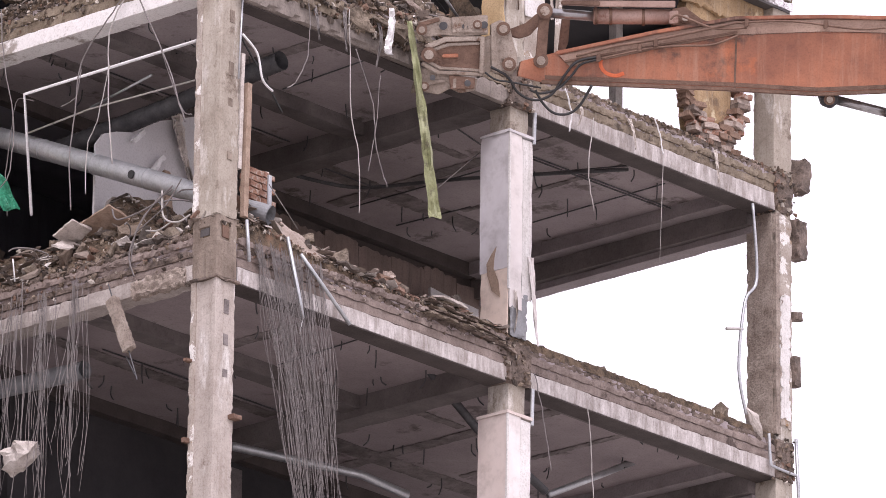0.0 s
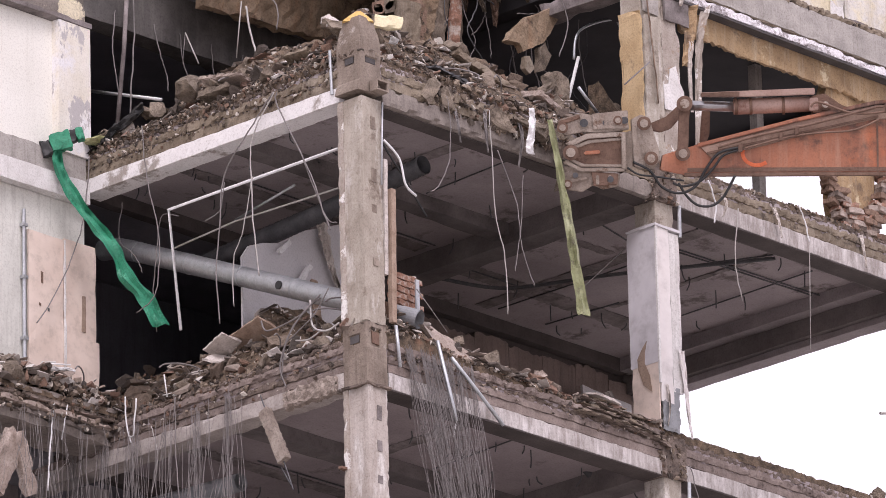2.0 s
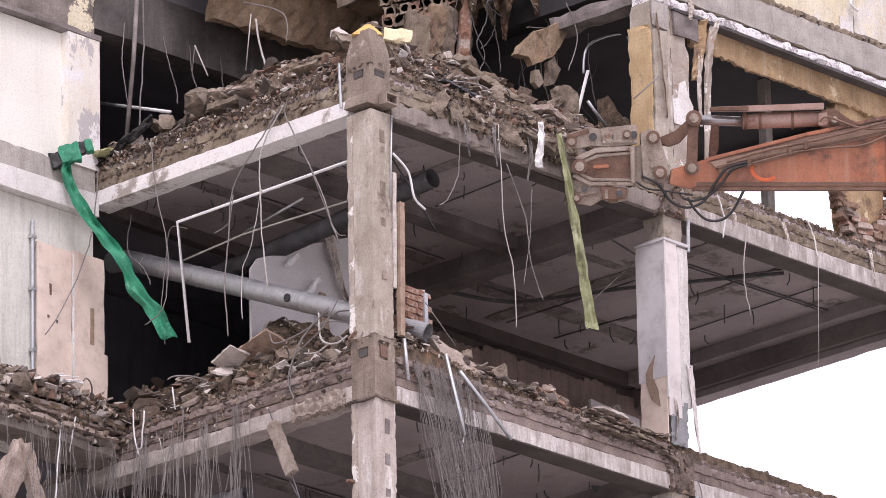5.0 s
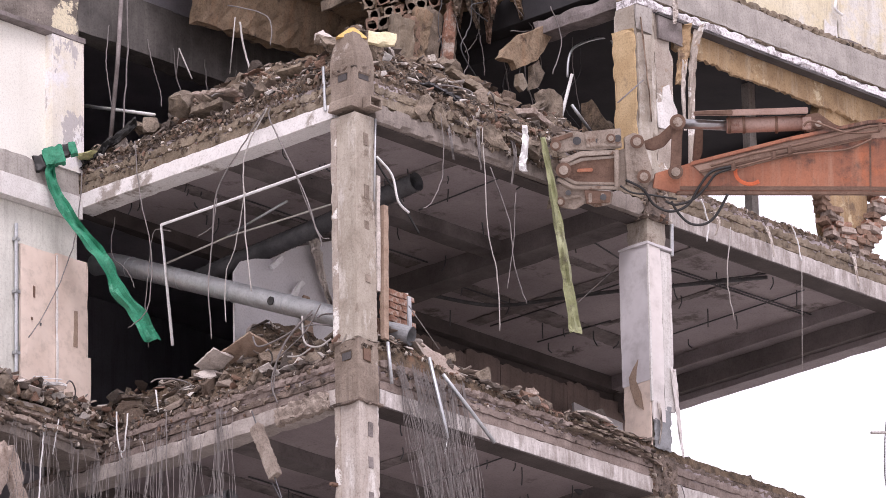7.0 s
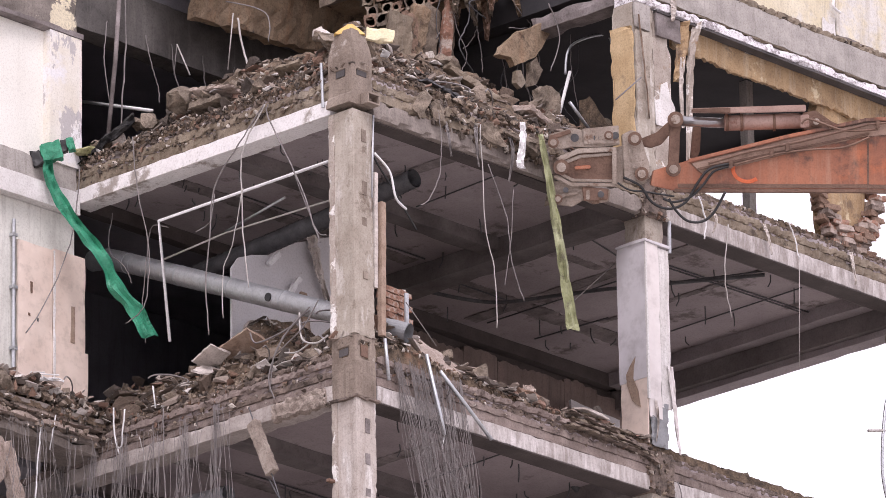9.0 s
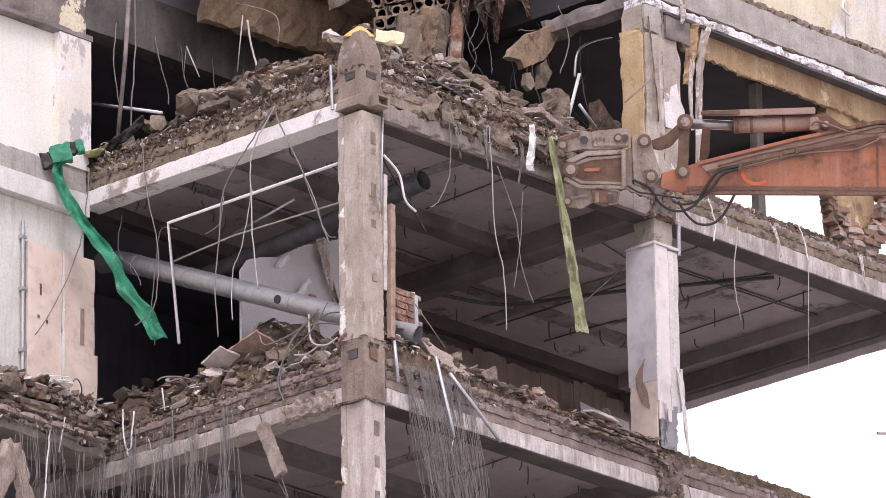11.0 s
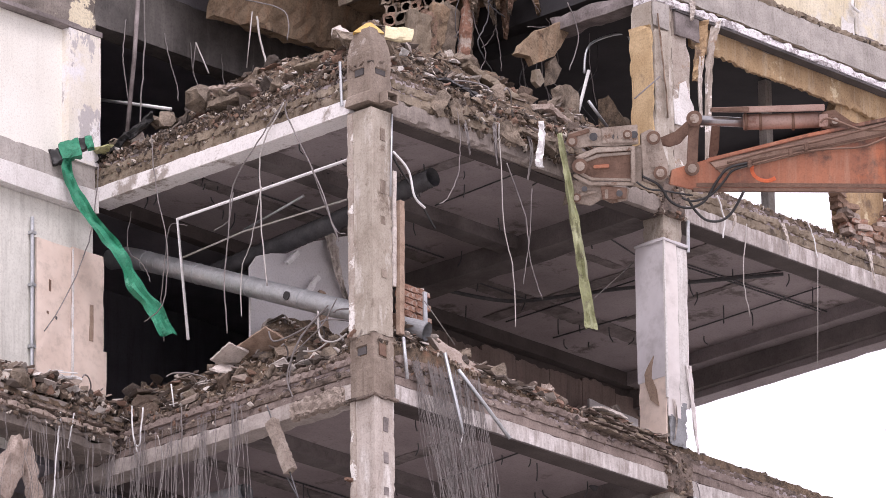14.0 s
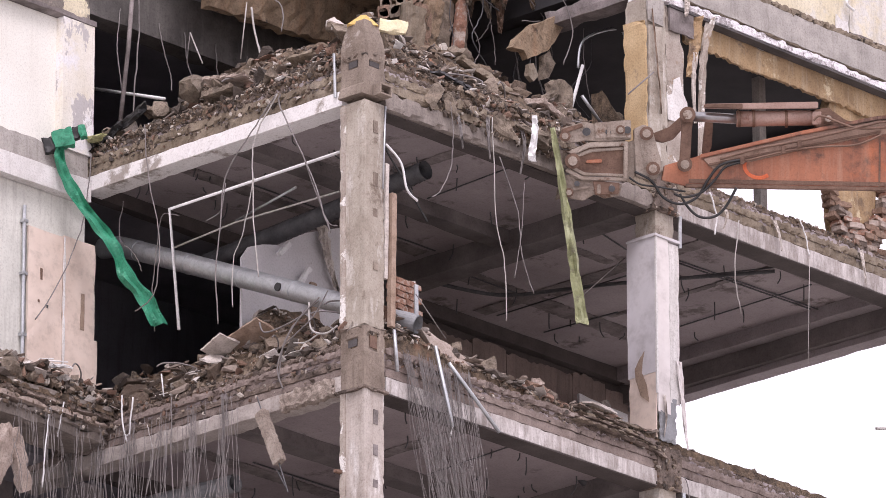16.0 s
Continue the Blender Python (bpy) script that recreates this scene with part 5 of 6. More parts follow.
tube(strand_bm, [(4.5, 1.48, 2.12), (4.55, 1.49, 2.35), (4.7, 1.5, 2.6)], 0.008, 5)
tagged(part("hanging_bar", strand_bm, dark), "thin bent bars holding plaster pieces", "bar")
for k in range(9):
    s = rng.uniform(0.07, 0.16)
    x, y = rng.uniform(5.0, 5.5), rng.uniform(0.8, 1.15)
    lump((x, y, A + 0.5 + 0.95 * (5.95 - x) * y * 0.95), (s, s * 0.8, s * 0.6), chunk_m if k % 2 else rubble_m, "brown lump on the rubble by the column")

# ---- the demolition arm ----
K = 0.0061
ARM = Matrix(((0.6871, 0.686, -0.2394, 2.94), (-0.7265, 0.6429, -0.2427, -0.3), (-0.0126, 0.3406, 0.9401, 0.0), (0, 0, 0, 1)))
FLAT = Matrix.Identity(4)
arm = base("demolition_arm", "rusty orange demolition arm with hydraulic crusher", "excavator arm")
arm.matrix_world = ARM


def flat(name, outline, thick, material, parent=arm, back=0.0, label=""):
    bm = plate(bmesh.new(), [(x * K, -y * K) for x, y in outline], thick, Matrix.Translation((0, back, 0)))
    bmesh.ops.recalc_face_normals(bm, faces=bm.faces[:])
    bmesh.ops.bevel(bm, geom=bm.edges[:], offset=0.008, segments=2, affect="EDGES", clamp_overlap=True)
    return part(name, bm, material, parent, label)


def rod(name, a, b, r, material, parent=arm, back=0.0, sides=18, label=""):
    bm = bmesh.new()
    tube(bm, [(a[0] * K, back, -a[1] * K), (b[0] * K, back, -b[1] * K)], r, sides, False)
    return part(name, bm, material, parent, label, True)


def pin(x, y, r, parent=arm, back=-0.2, length=0.1, material=None):
    bm = bmesh.new()
    tube(bm, [(x * K, back, -y * K), (x * K, back + length, -y * K)], r, 20, False)
    o = part("pin", bm, material or rust_m, parent)
    cb = bmesh.new()
    tube(cb, [(x * K, back - 0.02, -y * K), (x * K, back + 0.01, -y * K)], r * 0.6, 14, False)
    part("pin_head", cb, steel_m, o)
    return o


stick = flat("stick", [(158, 32), (163, 6), (225, -12), (400, -55), (540, -84), (700, -92), (1000, -95), (1000, 30), (870, 35), (690, 48), (540, 44), (200, 42)], 0.42, orange_m)
flat("top_flange", [(225, -14), (400, -57), (540, -86), (700, -94), (1000, -97), (1000, -90), (700, -87), (540, -79), (400, -50), (225, -7)], 0.5, orange_m, stick)
flat("bottom_flange", [(200, 38), (540, 40), (690, 44), (870, 31), (1000, 26), (1000, 33), (870, 38), (690, 51), (540, 47), (200, 45)], 0.5, rust_m, stick)
flat("upper_band", [(228, -7), (400, -50), (540, -79), (700, -87), (1000, -90), (1000, -66), (700, -63), (540, -52), (400, -22), (250, 14)], 0.436, dust_orange_m, stick, 0.0, "dusty brown upper band")
flat("lower_band", [(205, 38), (540, 40), (690, 44), (870, 31), (1000, 26), (1000, 16), (870, 21), (690, 34), (540, 30), (205, 28)], 0.432, rust_m, stick, 0.0, "dark lower band")
flat("rail", [(240, 2), (420, -35), (545, -60), (545, -56), (420, -31), (240, 7)], 0.06, rust_m, stick, -0.23)
mark = bmesh.new()
tube(mark, [((330 + 26 * math.cos(a)) * K, -0.212, -(4 + 22 * math.sin(a)) * K) for a in (0.9, 1.4, 1.9, 2.4, 2.9, 3.4, 3.8)], 0.022, 6)
for v in mark.verts:
    v.co.y = -0.212 + (v.co.y + 0.212) * 0.12
part("paint_mark", mark, mark_m, stick, "bright orange sprayed arc")
tool = flat("crusher_body", [(-2, -14), (30, -26), (92, -30), (96, -8), (94, 27), (20, 25), (-2, 14)], 0.4, rust_m)
flat("body_rim", [(-10, -16), (28, -33), (98, -36), (98, -28), (30, -24), (0, -10)], 0.5, steel_m, tool)
flat("body_rim", [(-8, 12), (18, 27), (96, 29), (96, 35), (16, 34), (-14, 18)], 0.5, steel_m, tool)
flat("body_rib", [(24, -2), (52, -4), (52, 3), (24, 4)], 0.46, orange_m, tool)
flat("upper_casting", [(-22, -58), (20, -70), (38, -66), (100, -72), (104, -40), (60, -34), (20, -36), (-8, -30), (-20, -40)], 0.44, steel_m, tool)
flat("casting_step", [(38, -68), (102, -74), (102, -42), (40, -40)], 0.5, steel_m, tool)
flat("lower_jaw", [(-24, 26), (12, 22), (60, 36), (88, 40), (84, 60), (58, 66), (40, 58), (20, 70), (-6, 66), (-20, 50)], 0.4, steel_m, tool)
flat("jaw_tooth", [(-24, 44), (-6, 40), (-2, 60), (-14, 76), (-22, 66), (-30, 70)], 0.26, chunk_m, tool)
flat("jaw_block", [(36, 34), (84, 38), (82, 58), (40, 60)], 0.48, rust_m, tool)
flat("grip_tongue", [(-30, -20), (10, -20), (10, 10), (-30, 12)], 0.5, steel_m, tool, 0.35)
for x, y, r in ((0, 0, 0.085), (-14, -44, 0.06), (84, -56, 0.05), (-6, 56, 0.05)):
    pin(x, y, r, tool, -0.28, 0.12)
hitch = flat("hitch", [(108, -58), (124, -66), (140, -60), (148, -30), (156, -6), (158, 16), (148, 30), (128, 30), (112, 26)], 0.46, steel_m)
flat("hitch_plate", [(96, -34), (112, -40), (110, 28), (96, 34), (92, 10)], 0.34, steel_m, hitch)
for x, y in ((130, -50), (142, 12)):
    pin(x, y, 0.075, hitch, -0.3, 0.14)
for k in range(4):
    pin(122 + 4 * k, -28 + 14 * k, 0.022, hitch, -0.25, 0.06, steel_m)
curved = flat("link", [(140, -50), (170, -62), (190, -80), (205, -90), (214, -82), (206, -66), (190, -54), (178, -40), (160, -34), (142, -38)], 0.2, rust_m)
lever = flat("lever", [(192, -88), (204, -94), (214, -86), (210, -60), (208, -10), (206, 10), (196, 14), (188, 6), (190, -30)], 0.1, rust_m, arm, -0.26)
flat("lever", [(236, -80), (250, -76), (248, -30), (242, -14), (230, -16)], 0.1, rust_m, arm, 0.2)
pin(202, -84, 0.085, lever, -0.36, 0.12)
pin(198, 4, 0.08, lever, -0.36, 0.12)
rod("cylinder_rod", (204, -82), (292, -78), 0.055, chrome_m, label="polished piston rod")
barrel = rod("cylinder_barrel", (290, -78), (432, -82), 0.085, cylinder_m, label="dusty red hydraulic cylinder")
for x in (292, 318, 376, 428):
    rod("collar", (x, -79), (x + 5, -79.2), 0.095, rust_m, barrel)
flat("guard_bar", [(232, -104), (300, -106), (434, -110), (434, -98), (300, -95), (232, -96)], 0.16, cylinder_m, arm, -0.05)
flat("lug", [(428, -96), (452, -100), (480, -80), (500, -72), (470, -66), (430, -66)], 0.18, rust_m)
pin(452, -80, 0.06, arm, -0.16, 0.1)
rear = flat("rear_lug", [(690, 40), (730, 38), (728, 62), (716, 72), (700, 66)], 0.24, dark)
pin(712, 56, 0.06, rear, -0.2, 0.1)
rod("rear_rod", (716, 54), (826, 78), 0.05, chrome_m, label="polished piston rod")
rod("rear_barrel", (822, 78), (1000, 118), 0.12, rust_m, label="brown hydraulic cylinder")
for pts, r in (([(560, -66), (500, -64), (440, -84), (425, -76)], 0.018), ([(545, -52), (500, -34), (440, -30), (380, -22), (300, -2)], 0.016),
               ([(300, -6), (262, 4), (240, 30), (220, 62), (190, 74), (160, 62), (140, 34), (110, 18)], 0.02),
               ([(300, -2), (270, 8), (252, 30), (230, 52), (200, 62), (180, 56)], 0.018),
               ([(290, 44), (270, 80), (250, 96), (225, 96), (205, 80), (190, 56)], 0.02), ([(100, 28), (120, 40), (150, 44), (200, 52)], 0.015),
               ([(260, -6), (330, -26), (420, -44), (540, -74)], 0.02), ([(540, -74), (640, -80), (760, -70), (840, -78), (1000, -80)], 0.016)):
    bm = bmesh.new()
    tube(bm, [(x * K, -0.27, -y * K) for x, y in pts], r * 0.75, 8)
    along = max(x for x, y in pts) > 310
    part("pressure_pipe" if along else "hose", bm, rust_m if along else black, arm, "", True)
# Solid dark discs imitate the shade inside open bores.
for x, y, r in ((24, -52, 0.045), (62, -52, 0.03), (70, 48, 0.035), (8, 40, 0.03), (96, -56, 0.04)):
    hb = tube(bmesh.new(), [(x * K, -0.256, -y * K), (x * K, -0.24, -y * K)], r, 16, False)
    part("bore", hb, dark, tool, "dark disc for an open bore")
for outline, th, mt in (([(2, -11), (32, -22), (90, -26), (90, -21), (34, -16), (8, -6)], 0.45, steel_m), ([(2, 10), (22, 20), (92, 22), (92, 27), (20, 26), (-2, 15)], 0.45, steel_m),
                        ([(90, -30), (98, -30), (98, 30), (90, 30)], 0.52, steel_m), ([(-20, -56), (16, -67), (18, -60), (-18, -48)], 0.48, rust_m), ([(60, -66), (66, -67), (66, -42), (60, -42)], 0.53, steel_m),
                        ([(-2, 46), (30, 42), (30, 48), (0, 54)], 0.45, steel_m), ([(44, 40), (50, 40), (50, 58), (44, 58)], 0.5, steel_m), ([(66, 40), (72, 41), (72, 57), (66, 58)], 0.5, steel_m)):
    flat("stiffener", outline, th, mt, tool)
flat("end_cap", [(424, -92), (440, -93), (440, -70), (424, -69)], 0.2, cylinder_m)
flat("guard_end", [(232, -103), (300, -105), (300, -96), (232, -97)], 0.2, rust_m, arm, -0.06)
flat("weld_seam", [(540, -80), (546, -81), (546, 42), (540, 42)], 0.435, rust_m, stick)
for x, y in ((300, -4), (372, -24), (400, -34), (560, -74), (700, -76), (852, -80)):
    flat("hose_clamp", [(x - 4, y - 7), (x + 4, y - 9), (x + 4, y + 6), (x - 4, y + 8)], 0.06, rust_m, arm, -0.27)

# ---- ducts, tubes and hanging wires ----
NAMES = {"wire": ("hanging cable torn from the ceiling", "cable"), "white_tube": ("white bent conduit tube hanging loose", "tube"), "thin_tube": ("thin bent installation tube", "tube"),
         "white_strip": ("white bent plastic strip beside the column", "strip"), "conduit": ("grey conduit beside the corner column", "tube"), "cable": ("black twisted cable under the slab", "cable"),
         "white_rod": ("short pale rod standing in debris", "rod"), "metal_strip": ("bent metal strip hanging over the beam", "strip"), "pipe": ("dark upright pipe in the gutted room", "pipe"),
         "rebar": ("thin rusty reinforcing bar end", "bar")}


def strand(name, r, material, points):
    straight = len(points) < 4 and name != "wire"
    bm = tube(bmesh.new(), points, r * (0.75 if name == "wire" else 1.0), 8 if r > 0.014 else 6, not straight, 0.006 if name == "wire" else 0.0)
    label, cat = NAMES[name]
    return tagged(part(name, bm, material, None, "", True), label, cat, "hanging cables" if name == "wire" else "")



strand("wire", 0.009, cable, [(-0.05, 3.26, 0.53), (-0.05, 3.19, -0.07), (-0.05, 3.03, -0.71), (-0.05, 3.01, -1.1), (-0.05, 3.09, -1.47), (-0.05, 3.37, -1.59)])
strand("wire", 0.011, cable, [(-0.05, 1.25, 0.36), (-0.05, 1.56, 0.08), (-0.05, 2.01, -0.39), (-0.05, 2.09, -0.96), (-0.05, 2.15, -1.46), (-0.05, 2.11, -2.04)])
strand("wire", 0.011, pale, [(-0.06, 1.23, 0.35), (-0.06, 1.57, -0.09), (-0.06, 1.59, -0.56), (-0.06, 1.57, -1.1), (-0.06, 1.5, -1.66)])
strand("wire", 0.012, cable, [(-0.06, 1.19, 0.34), (-0.06, 1.18, 0.17), (-0.06, 0.79, -0.56), (-0.06, 0.44, -1.43)])
strand("wire", 0.008, pale, [(-0.04, 1.59, -0.51), (-0.04, 1.74, -1.05), (-0.04, 1.9, -1.39), (-0.04, 1.9, -1.9)])
strand("wire", 0.008, cable, [(-0.04, 2.02, -0.46), (-0.04, 2.1, -0.76), (-0.04, 2.31, -0.82)])
strand("wire", 0.01, cable, [(-0.05, 4.08, 0.4), (-0.1, 4.08, -0.07), (-0.2, 4.08, -0.53), (-0.5, 4.08, -1.19), (-0.86, 4.08, -1.72)])
strand("wire", 0.008, cable, [(0.3, 3.06, -0.48), (0.3, 3.32, -0.41), (0.3, 3.39, -0.72), (0.3, 3.46, -1.22), (0.3, 3.42, -1.72)])
strand("wire", 0.007, cable, [(0.3, 3.93, -0.09), (0.3, 3.98, -0.5), (0.3, 3.74, -0.76), (0.3, 3.63, -0.98)])
strand("white_tube", 0.018, pvc, [(0.12, 0.47, -0.46), (0.12, 3.03, -0.46), (0.12, 2.87, -1.88)])
strand("thin_tube", 0.011, pale, [(0.5, 0.85, -0.71), (0.5, 2.4, -0.67), (0.5, 3.35, -0.73)])
strand("thin_tube", 0.016, zinc, [(1.0, 1.98, -0.24), (1.0, 2.89, -0.4)])
strand("white_strip", 0.014, pvc, [(0.29, -0.04, -0.46), (0.52, -0.04, -0.61), (0.61, -0.04, -0.88), (0.77, -0.04, -0.97)])
strand("conduit", 0.012, zinc, [(0.29, -0.03, -0.03), (0.25, -0.03, -0.97)])
strand("cable", 0.012, black, [(0.33, 0.2, -0.02), (0.54, 0.22, -0.35), (0.9, 0.25, -0.66), (1.23, 0.25, -1.01)])
strand("wire", 0.008, cable, [(1.27, -0.05, 0.29), (1.32, -0.05, -0.02), (1.29, -0.05, -0.42), (1.13, -0.05, -0.75), (0.98, -0.05, -0.87)])
strand("wire", 0.009, pale, [(1.94, -0.05, 0.3), (1.99, -0.05, -0.82), (2.13, -0.05, -1.37), (2.14, -0.05, -1.97)])
strand("wire", 0.009, cable, [(2.04, -0.06, -0.13), (2.32, -0.06, -0.68), (2.39, -0.06, -1.17), (2.57, -0.06, -1.56)])
strand("wire", 0.007, cable, [(2.46, -0.04, -0.31), (2.4, -0.04, -0.91), (2.29, -0.04, -1.45)])
strand("wire", 0.01, pale, [(5.97, -0.05, 0.18), (5.89, -0.05, -0.44), (5.98, -0.05, -0.91)])
strand("wire", 0.006, pale, [(7.17, -0.05, 0.04), (7.11, -0.05, -1.22)])
strand("wire", 0.012, pvc, [(7.01, -0.05, 0.48), (7.12, -0.05, 0.27), (7.16, -0.05, 0.08)])
strand("wire", 0.014, pvc, [(5.48, -0.05, 0.39), (5.59, -0.05, 0.15), (5.56, -0.05, -0.09)])
strand("wire", 0.008, cable, [(4.01, 0.5, -1.05), (4.68, 0.5, -0.46)])
strand("wire", 0.009, pale, [(5.9, -0.05, -3.21), (5.96, -0.05, -3.72), (6.0, -0.05, -4.29)])
strand("wire", 0.009, cable, [(5.0, -0.05, -3.05), (5.16, -0.05, -3.52), (5.29, -0.05, -4.1)])
strand("thin_tube", 0.018, zinc, [(8.68, 0.0, -2.6), (8.55, 0.0, -2.08), (8.66, 0.0, -1.27), (8.87, 0.0, -0.93), (8.8, 0.0, -0.05)])
strand("thin_tube", 0.018, zinc, [(9.02, -0.05, -2.75), (9.05, -0.05, -3.08), (9.12, -0.05, -3.12), (9.5, -0.05, -3.13)])
strand("thin_tube", 0.02, zinc, [(9.5, -0.05, -2.7), (9.54, -0.05, -3.3), (9.55, -0.05, -4.2)])
strand("white_rod", 0.02, zinc, [(0.39, -0.06, -2.52), (0.44, -0.06, -2.97)])
strand("metal_strip", 0.022, zinc, [(1.0, -0.08, -2.55), (1.22, -0.08, -3.24), (1.26, -0.08, -3.39)])
strand("metal_strip", 0.022, zinc, [(1.21, -0.08, -2.69), (1.62, -0.08, -2.99), (1.99, -0.08, -3.27)])
strand("wire", 0.01, pvc, [(1.28, -0.07, -3.35), (1.22, -0.07, -3.57)])
strand("wire", 0.008, cable, [(0.89, 0.1, -1.95), (1.35, 0.1, -2.33)])
strand("wire", 0.013, pvc, [(-0.96, 3.72, -2.75), (-1.01, 3.72, -3.17), (-1.06, 3.72, -3.75)])
strand("wire", 0.011, pvc, [(-0.76, 3.72, -2.72), (-0.85, 3.72, -3.13)])
strand("wire", 0.013, pvc, [(-0.06, 3.55, -2.51), (-0.06, 3.54, -2.77), (-0.06, 3.47, -3.05)])
strand("wire", 0.013, pvc, [(-0.06, 3.38, -2.57), (-0.06, 3.43, -2.96), (-0.06, 3.5, -2.97)])
strand("wire", 0.012, pvc, [(-0.06, 2.95, -2.41), (-0.06, 2.91, -2.67)])
strand("wire", 0.008, pale, [(-0.05, 3.17, -2.93), (-0.05, 3.07, -3.33), (-0.05, 3.17, -3.69)])
strand("pipe", 0.026, trace_m, [(0.6, 4.08, 3.06), (0.5, 4.08, 1.81), (0.37, 4.08, 0.75)])
strand("wire", 0.013, cable, [(0.65, 4.1, 3.06), (0.66, 4.08, 2.02), (0.6, 4.08, 1.27), (0.6, 4.08, 0.9)])
strand("thin_tube", 0.02, pvc, [(0.8, 4.91, 1.62), (0.8, 3.81, 1.21)])
strand("wire", 0.01, cable, [(1.2, 3.05, 2.4), (1.2, 2.44, 2.09), (1.2, 2.4, 1.74)])
strand("wire", 0.01, pale, [(1.2, 2.94, 2.23), (1.2, 3.03, 1.59)])
strand("wire", 0.016, pale, [(1.2, 2.87, 2.15), (1.2, 2.79, 1.76), (1.2, 2.69, 1.44)])
strand("wire", 0.012, pale, [(1.2, 3.82, 2.11), (1.2, 3.62, 1.69)])
strand("wire", 0.008, cable, [(1.2, 3.82, 2.11), (1.2, 3.87, 1.76)])
strand("white_rod", 0.02, pvc, [(4.79, 1.2, 2.03), (4.45, 1.2, 1.05)])
strand("thin_tube", 0.015, zinc, [(4.71, 1.2, 1.98), (4.82, 1.2, 2.35), (5.39, 1.2, 2.64), (5.53, 1.2, 2.51)])
strand("wire", 0.01, cable, [(4.46, 1.2, 2.76), (4.63, 1.2, 2.4), (4.47, 1.2, 1.95)])
strand("thin_tube", 0.02, zinc, [(4.44, 0.9, 1.49), (4.77, 0.9, 1.24)])
strand("wire", 0.012, cable, [(4.54, -0.08, 1.54), (4.11, -0.08, 1.16)])
strand("thin_tube", 0.05, dark, [(4.43, 1.0, -2.92), (5.26, 1.0, -3.41), (6.4, 1.0, -3.85)])
strand("thin_tube", 0.04, zinc, [(6.91, 1.4, -3.69), (8.61, 1.4, -2.83)])
strand("thin_tube", 0.05, zinc, [(3.46, 3.0, -3.64), (5.57, 3.0, -3.46), (6.33, 3.0, -3.51)])
strand("wire", 0.008, cable, [(-0.05, 0.83, -0.52), (-0.05, 0.51, -1.25), (-0.05, 0.35, -1.37)])
strand("wire", 0.012, cable, [(-0.02, 1.24, -2.89), (-0.02, 1.15, -2.47), (-0.02, 0.89, -2.22), (-0.02, 0.64, -2.13)])
strand("white_tube", 0.018, pvc, [(8.23, 0.17, 3.66), (8.16, 0.15, 3.5), (8.17, 0.15, 3.44), (8.3, 0.17, 3.42)])
strand("rebar", 0.008, dark, [(-0.05, 1.23, -3.87), (-0.05, 1.07, -4.14)])

strand("wire", 0.01, cable, [(-0.05, 2.8, -2.7), (-0.07, 2.78, -3.3), (-0.1, 2.7, -4.0), (-0.1, 2.72, -4.6)])
duct = base("ventilation_duct", "round galvanised ventilation duct fallen aslant", "duct", at=(0.6, 4.0, -0.5))
inv = Matrix.Translation((-0.6, -4.0, 0.5))
d0, d1, d2 = Vector((0.6, 4.55, -0.41)), Vector((0.6, 4.05, -0.55)), Vector((0.6, 0.62, -2.06))
db = bmesh.new()
pipe_shell(db, [d1, d2], 0.112, 0.006, 28)
o = part("straight", db, zinc, duct, "", True)
o.matrix_local = inv
db = bmesh.new()
pipe_shell(db, [d0, d0.lerp(d1, 0.5) + Vector((0, 0, 0.03)), d1], 0.116, 0.006, 28)
o = part("elbow", db, zinc, duct, "", True)
o.matrix_local = inv
for k in range(34):
    t = 0.02 + k * 0.029
    db = bmesh.new()
    p = d1.lerp(d2, t)
    way = (d2 - d1).normalized()
    tube(db, [p - way * 0.004, p + way * 0.004], 0.1135 if k % 8 else 0.118, 28, False)
    o = part("seam", db, zinc, duct)
    o.matrix_local = inv
hb = bmesh.new()
hole = d1.lerp(d2, 0.673)
axis_d = (d2 - d1).normalized()
side = Vector((-0.69, -0.65, -0.34))
side = (side - axis_d * side.dot(axis_d)).normalized()
# Flat black disc takes the place of the hole's dark inside.
tube(hb, [hole + side * 0.1, hole + side * 0.124], 0.047, 20, False)
o = part("port", hb, black, duct, "black disc for the dark of an open side port")
o.matrix_local = inv
flex = base("flexible_duct", "dark ribbed flexible duct hung under the slab", "duct", at=(1.3, 2.0, -0.4))
inv = Matrix.Translation((-1.3, -2.0, 0.4))
f0, f1, f2 = Vector((1.3, 3.6, -0.62)), Vector((1.3, 1.81, -0.51)), Vector((1.3, 0.35, -0.38))
db = bmesh.new()
pipe_shell(db, [f0, f1, f2], 0.1, 0.01, 24)
o = part("tube", db, dark, flex, "", True)
o.matrix_local = inv
for k in range(40):
    t = k / 39
    p, q = (f0.lerp(f1, t * 2), f1 - f0) if t < 0.5 else (f1.lerp(f2, t * 2 - 1), f2 - f1)
    q = q.normalized() * 0.012
    db = bmesh.new()
    pipe_shell(db, [p - q, p + q], 0.108, 0.006, 20)
    o = part("ridge", db, dark, flex)
    o.matrix_local = inv

# cloths
gn = base("green_netting", "green safety netting snagged on the slab end", "netting", at=(-0.12, 4.4, 0.6))
inv = Matrix.Translation((0.12, -4.4, -0.6))
gb2 = bmesh.new()
sheet_strip(gb2, [(-0.57, 4.02, 0.36), (-0.57, 4.04, 0.22), (-0.53, 3.99, 0.01), (-0.42, 3.87, -0.3), (-0.29, 3.73, -0.56), (-0.16, 3.59, -0.84), (-0.06, 3.49, -1.15), (0.07, 3.35, -1.41), (0.18, 3.23, -1.72)],
            (0.1, 0.19), (0.72, -0.66, 0.25), 0.006, 0.2, 0.12, 4)
o = part("hanging_tail", gb2, green_m, gn)
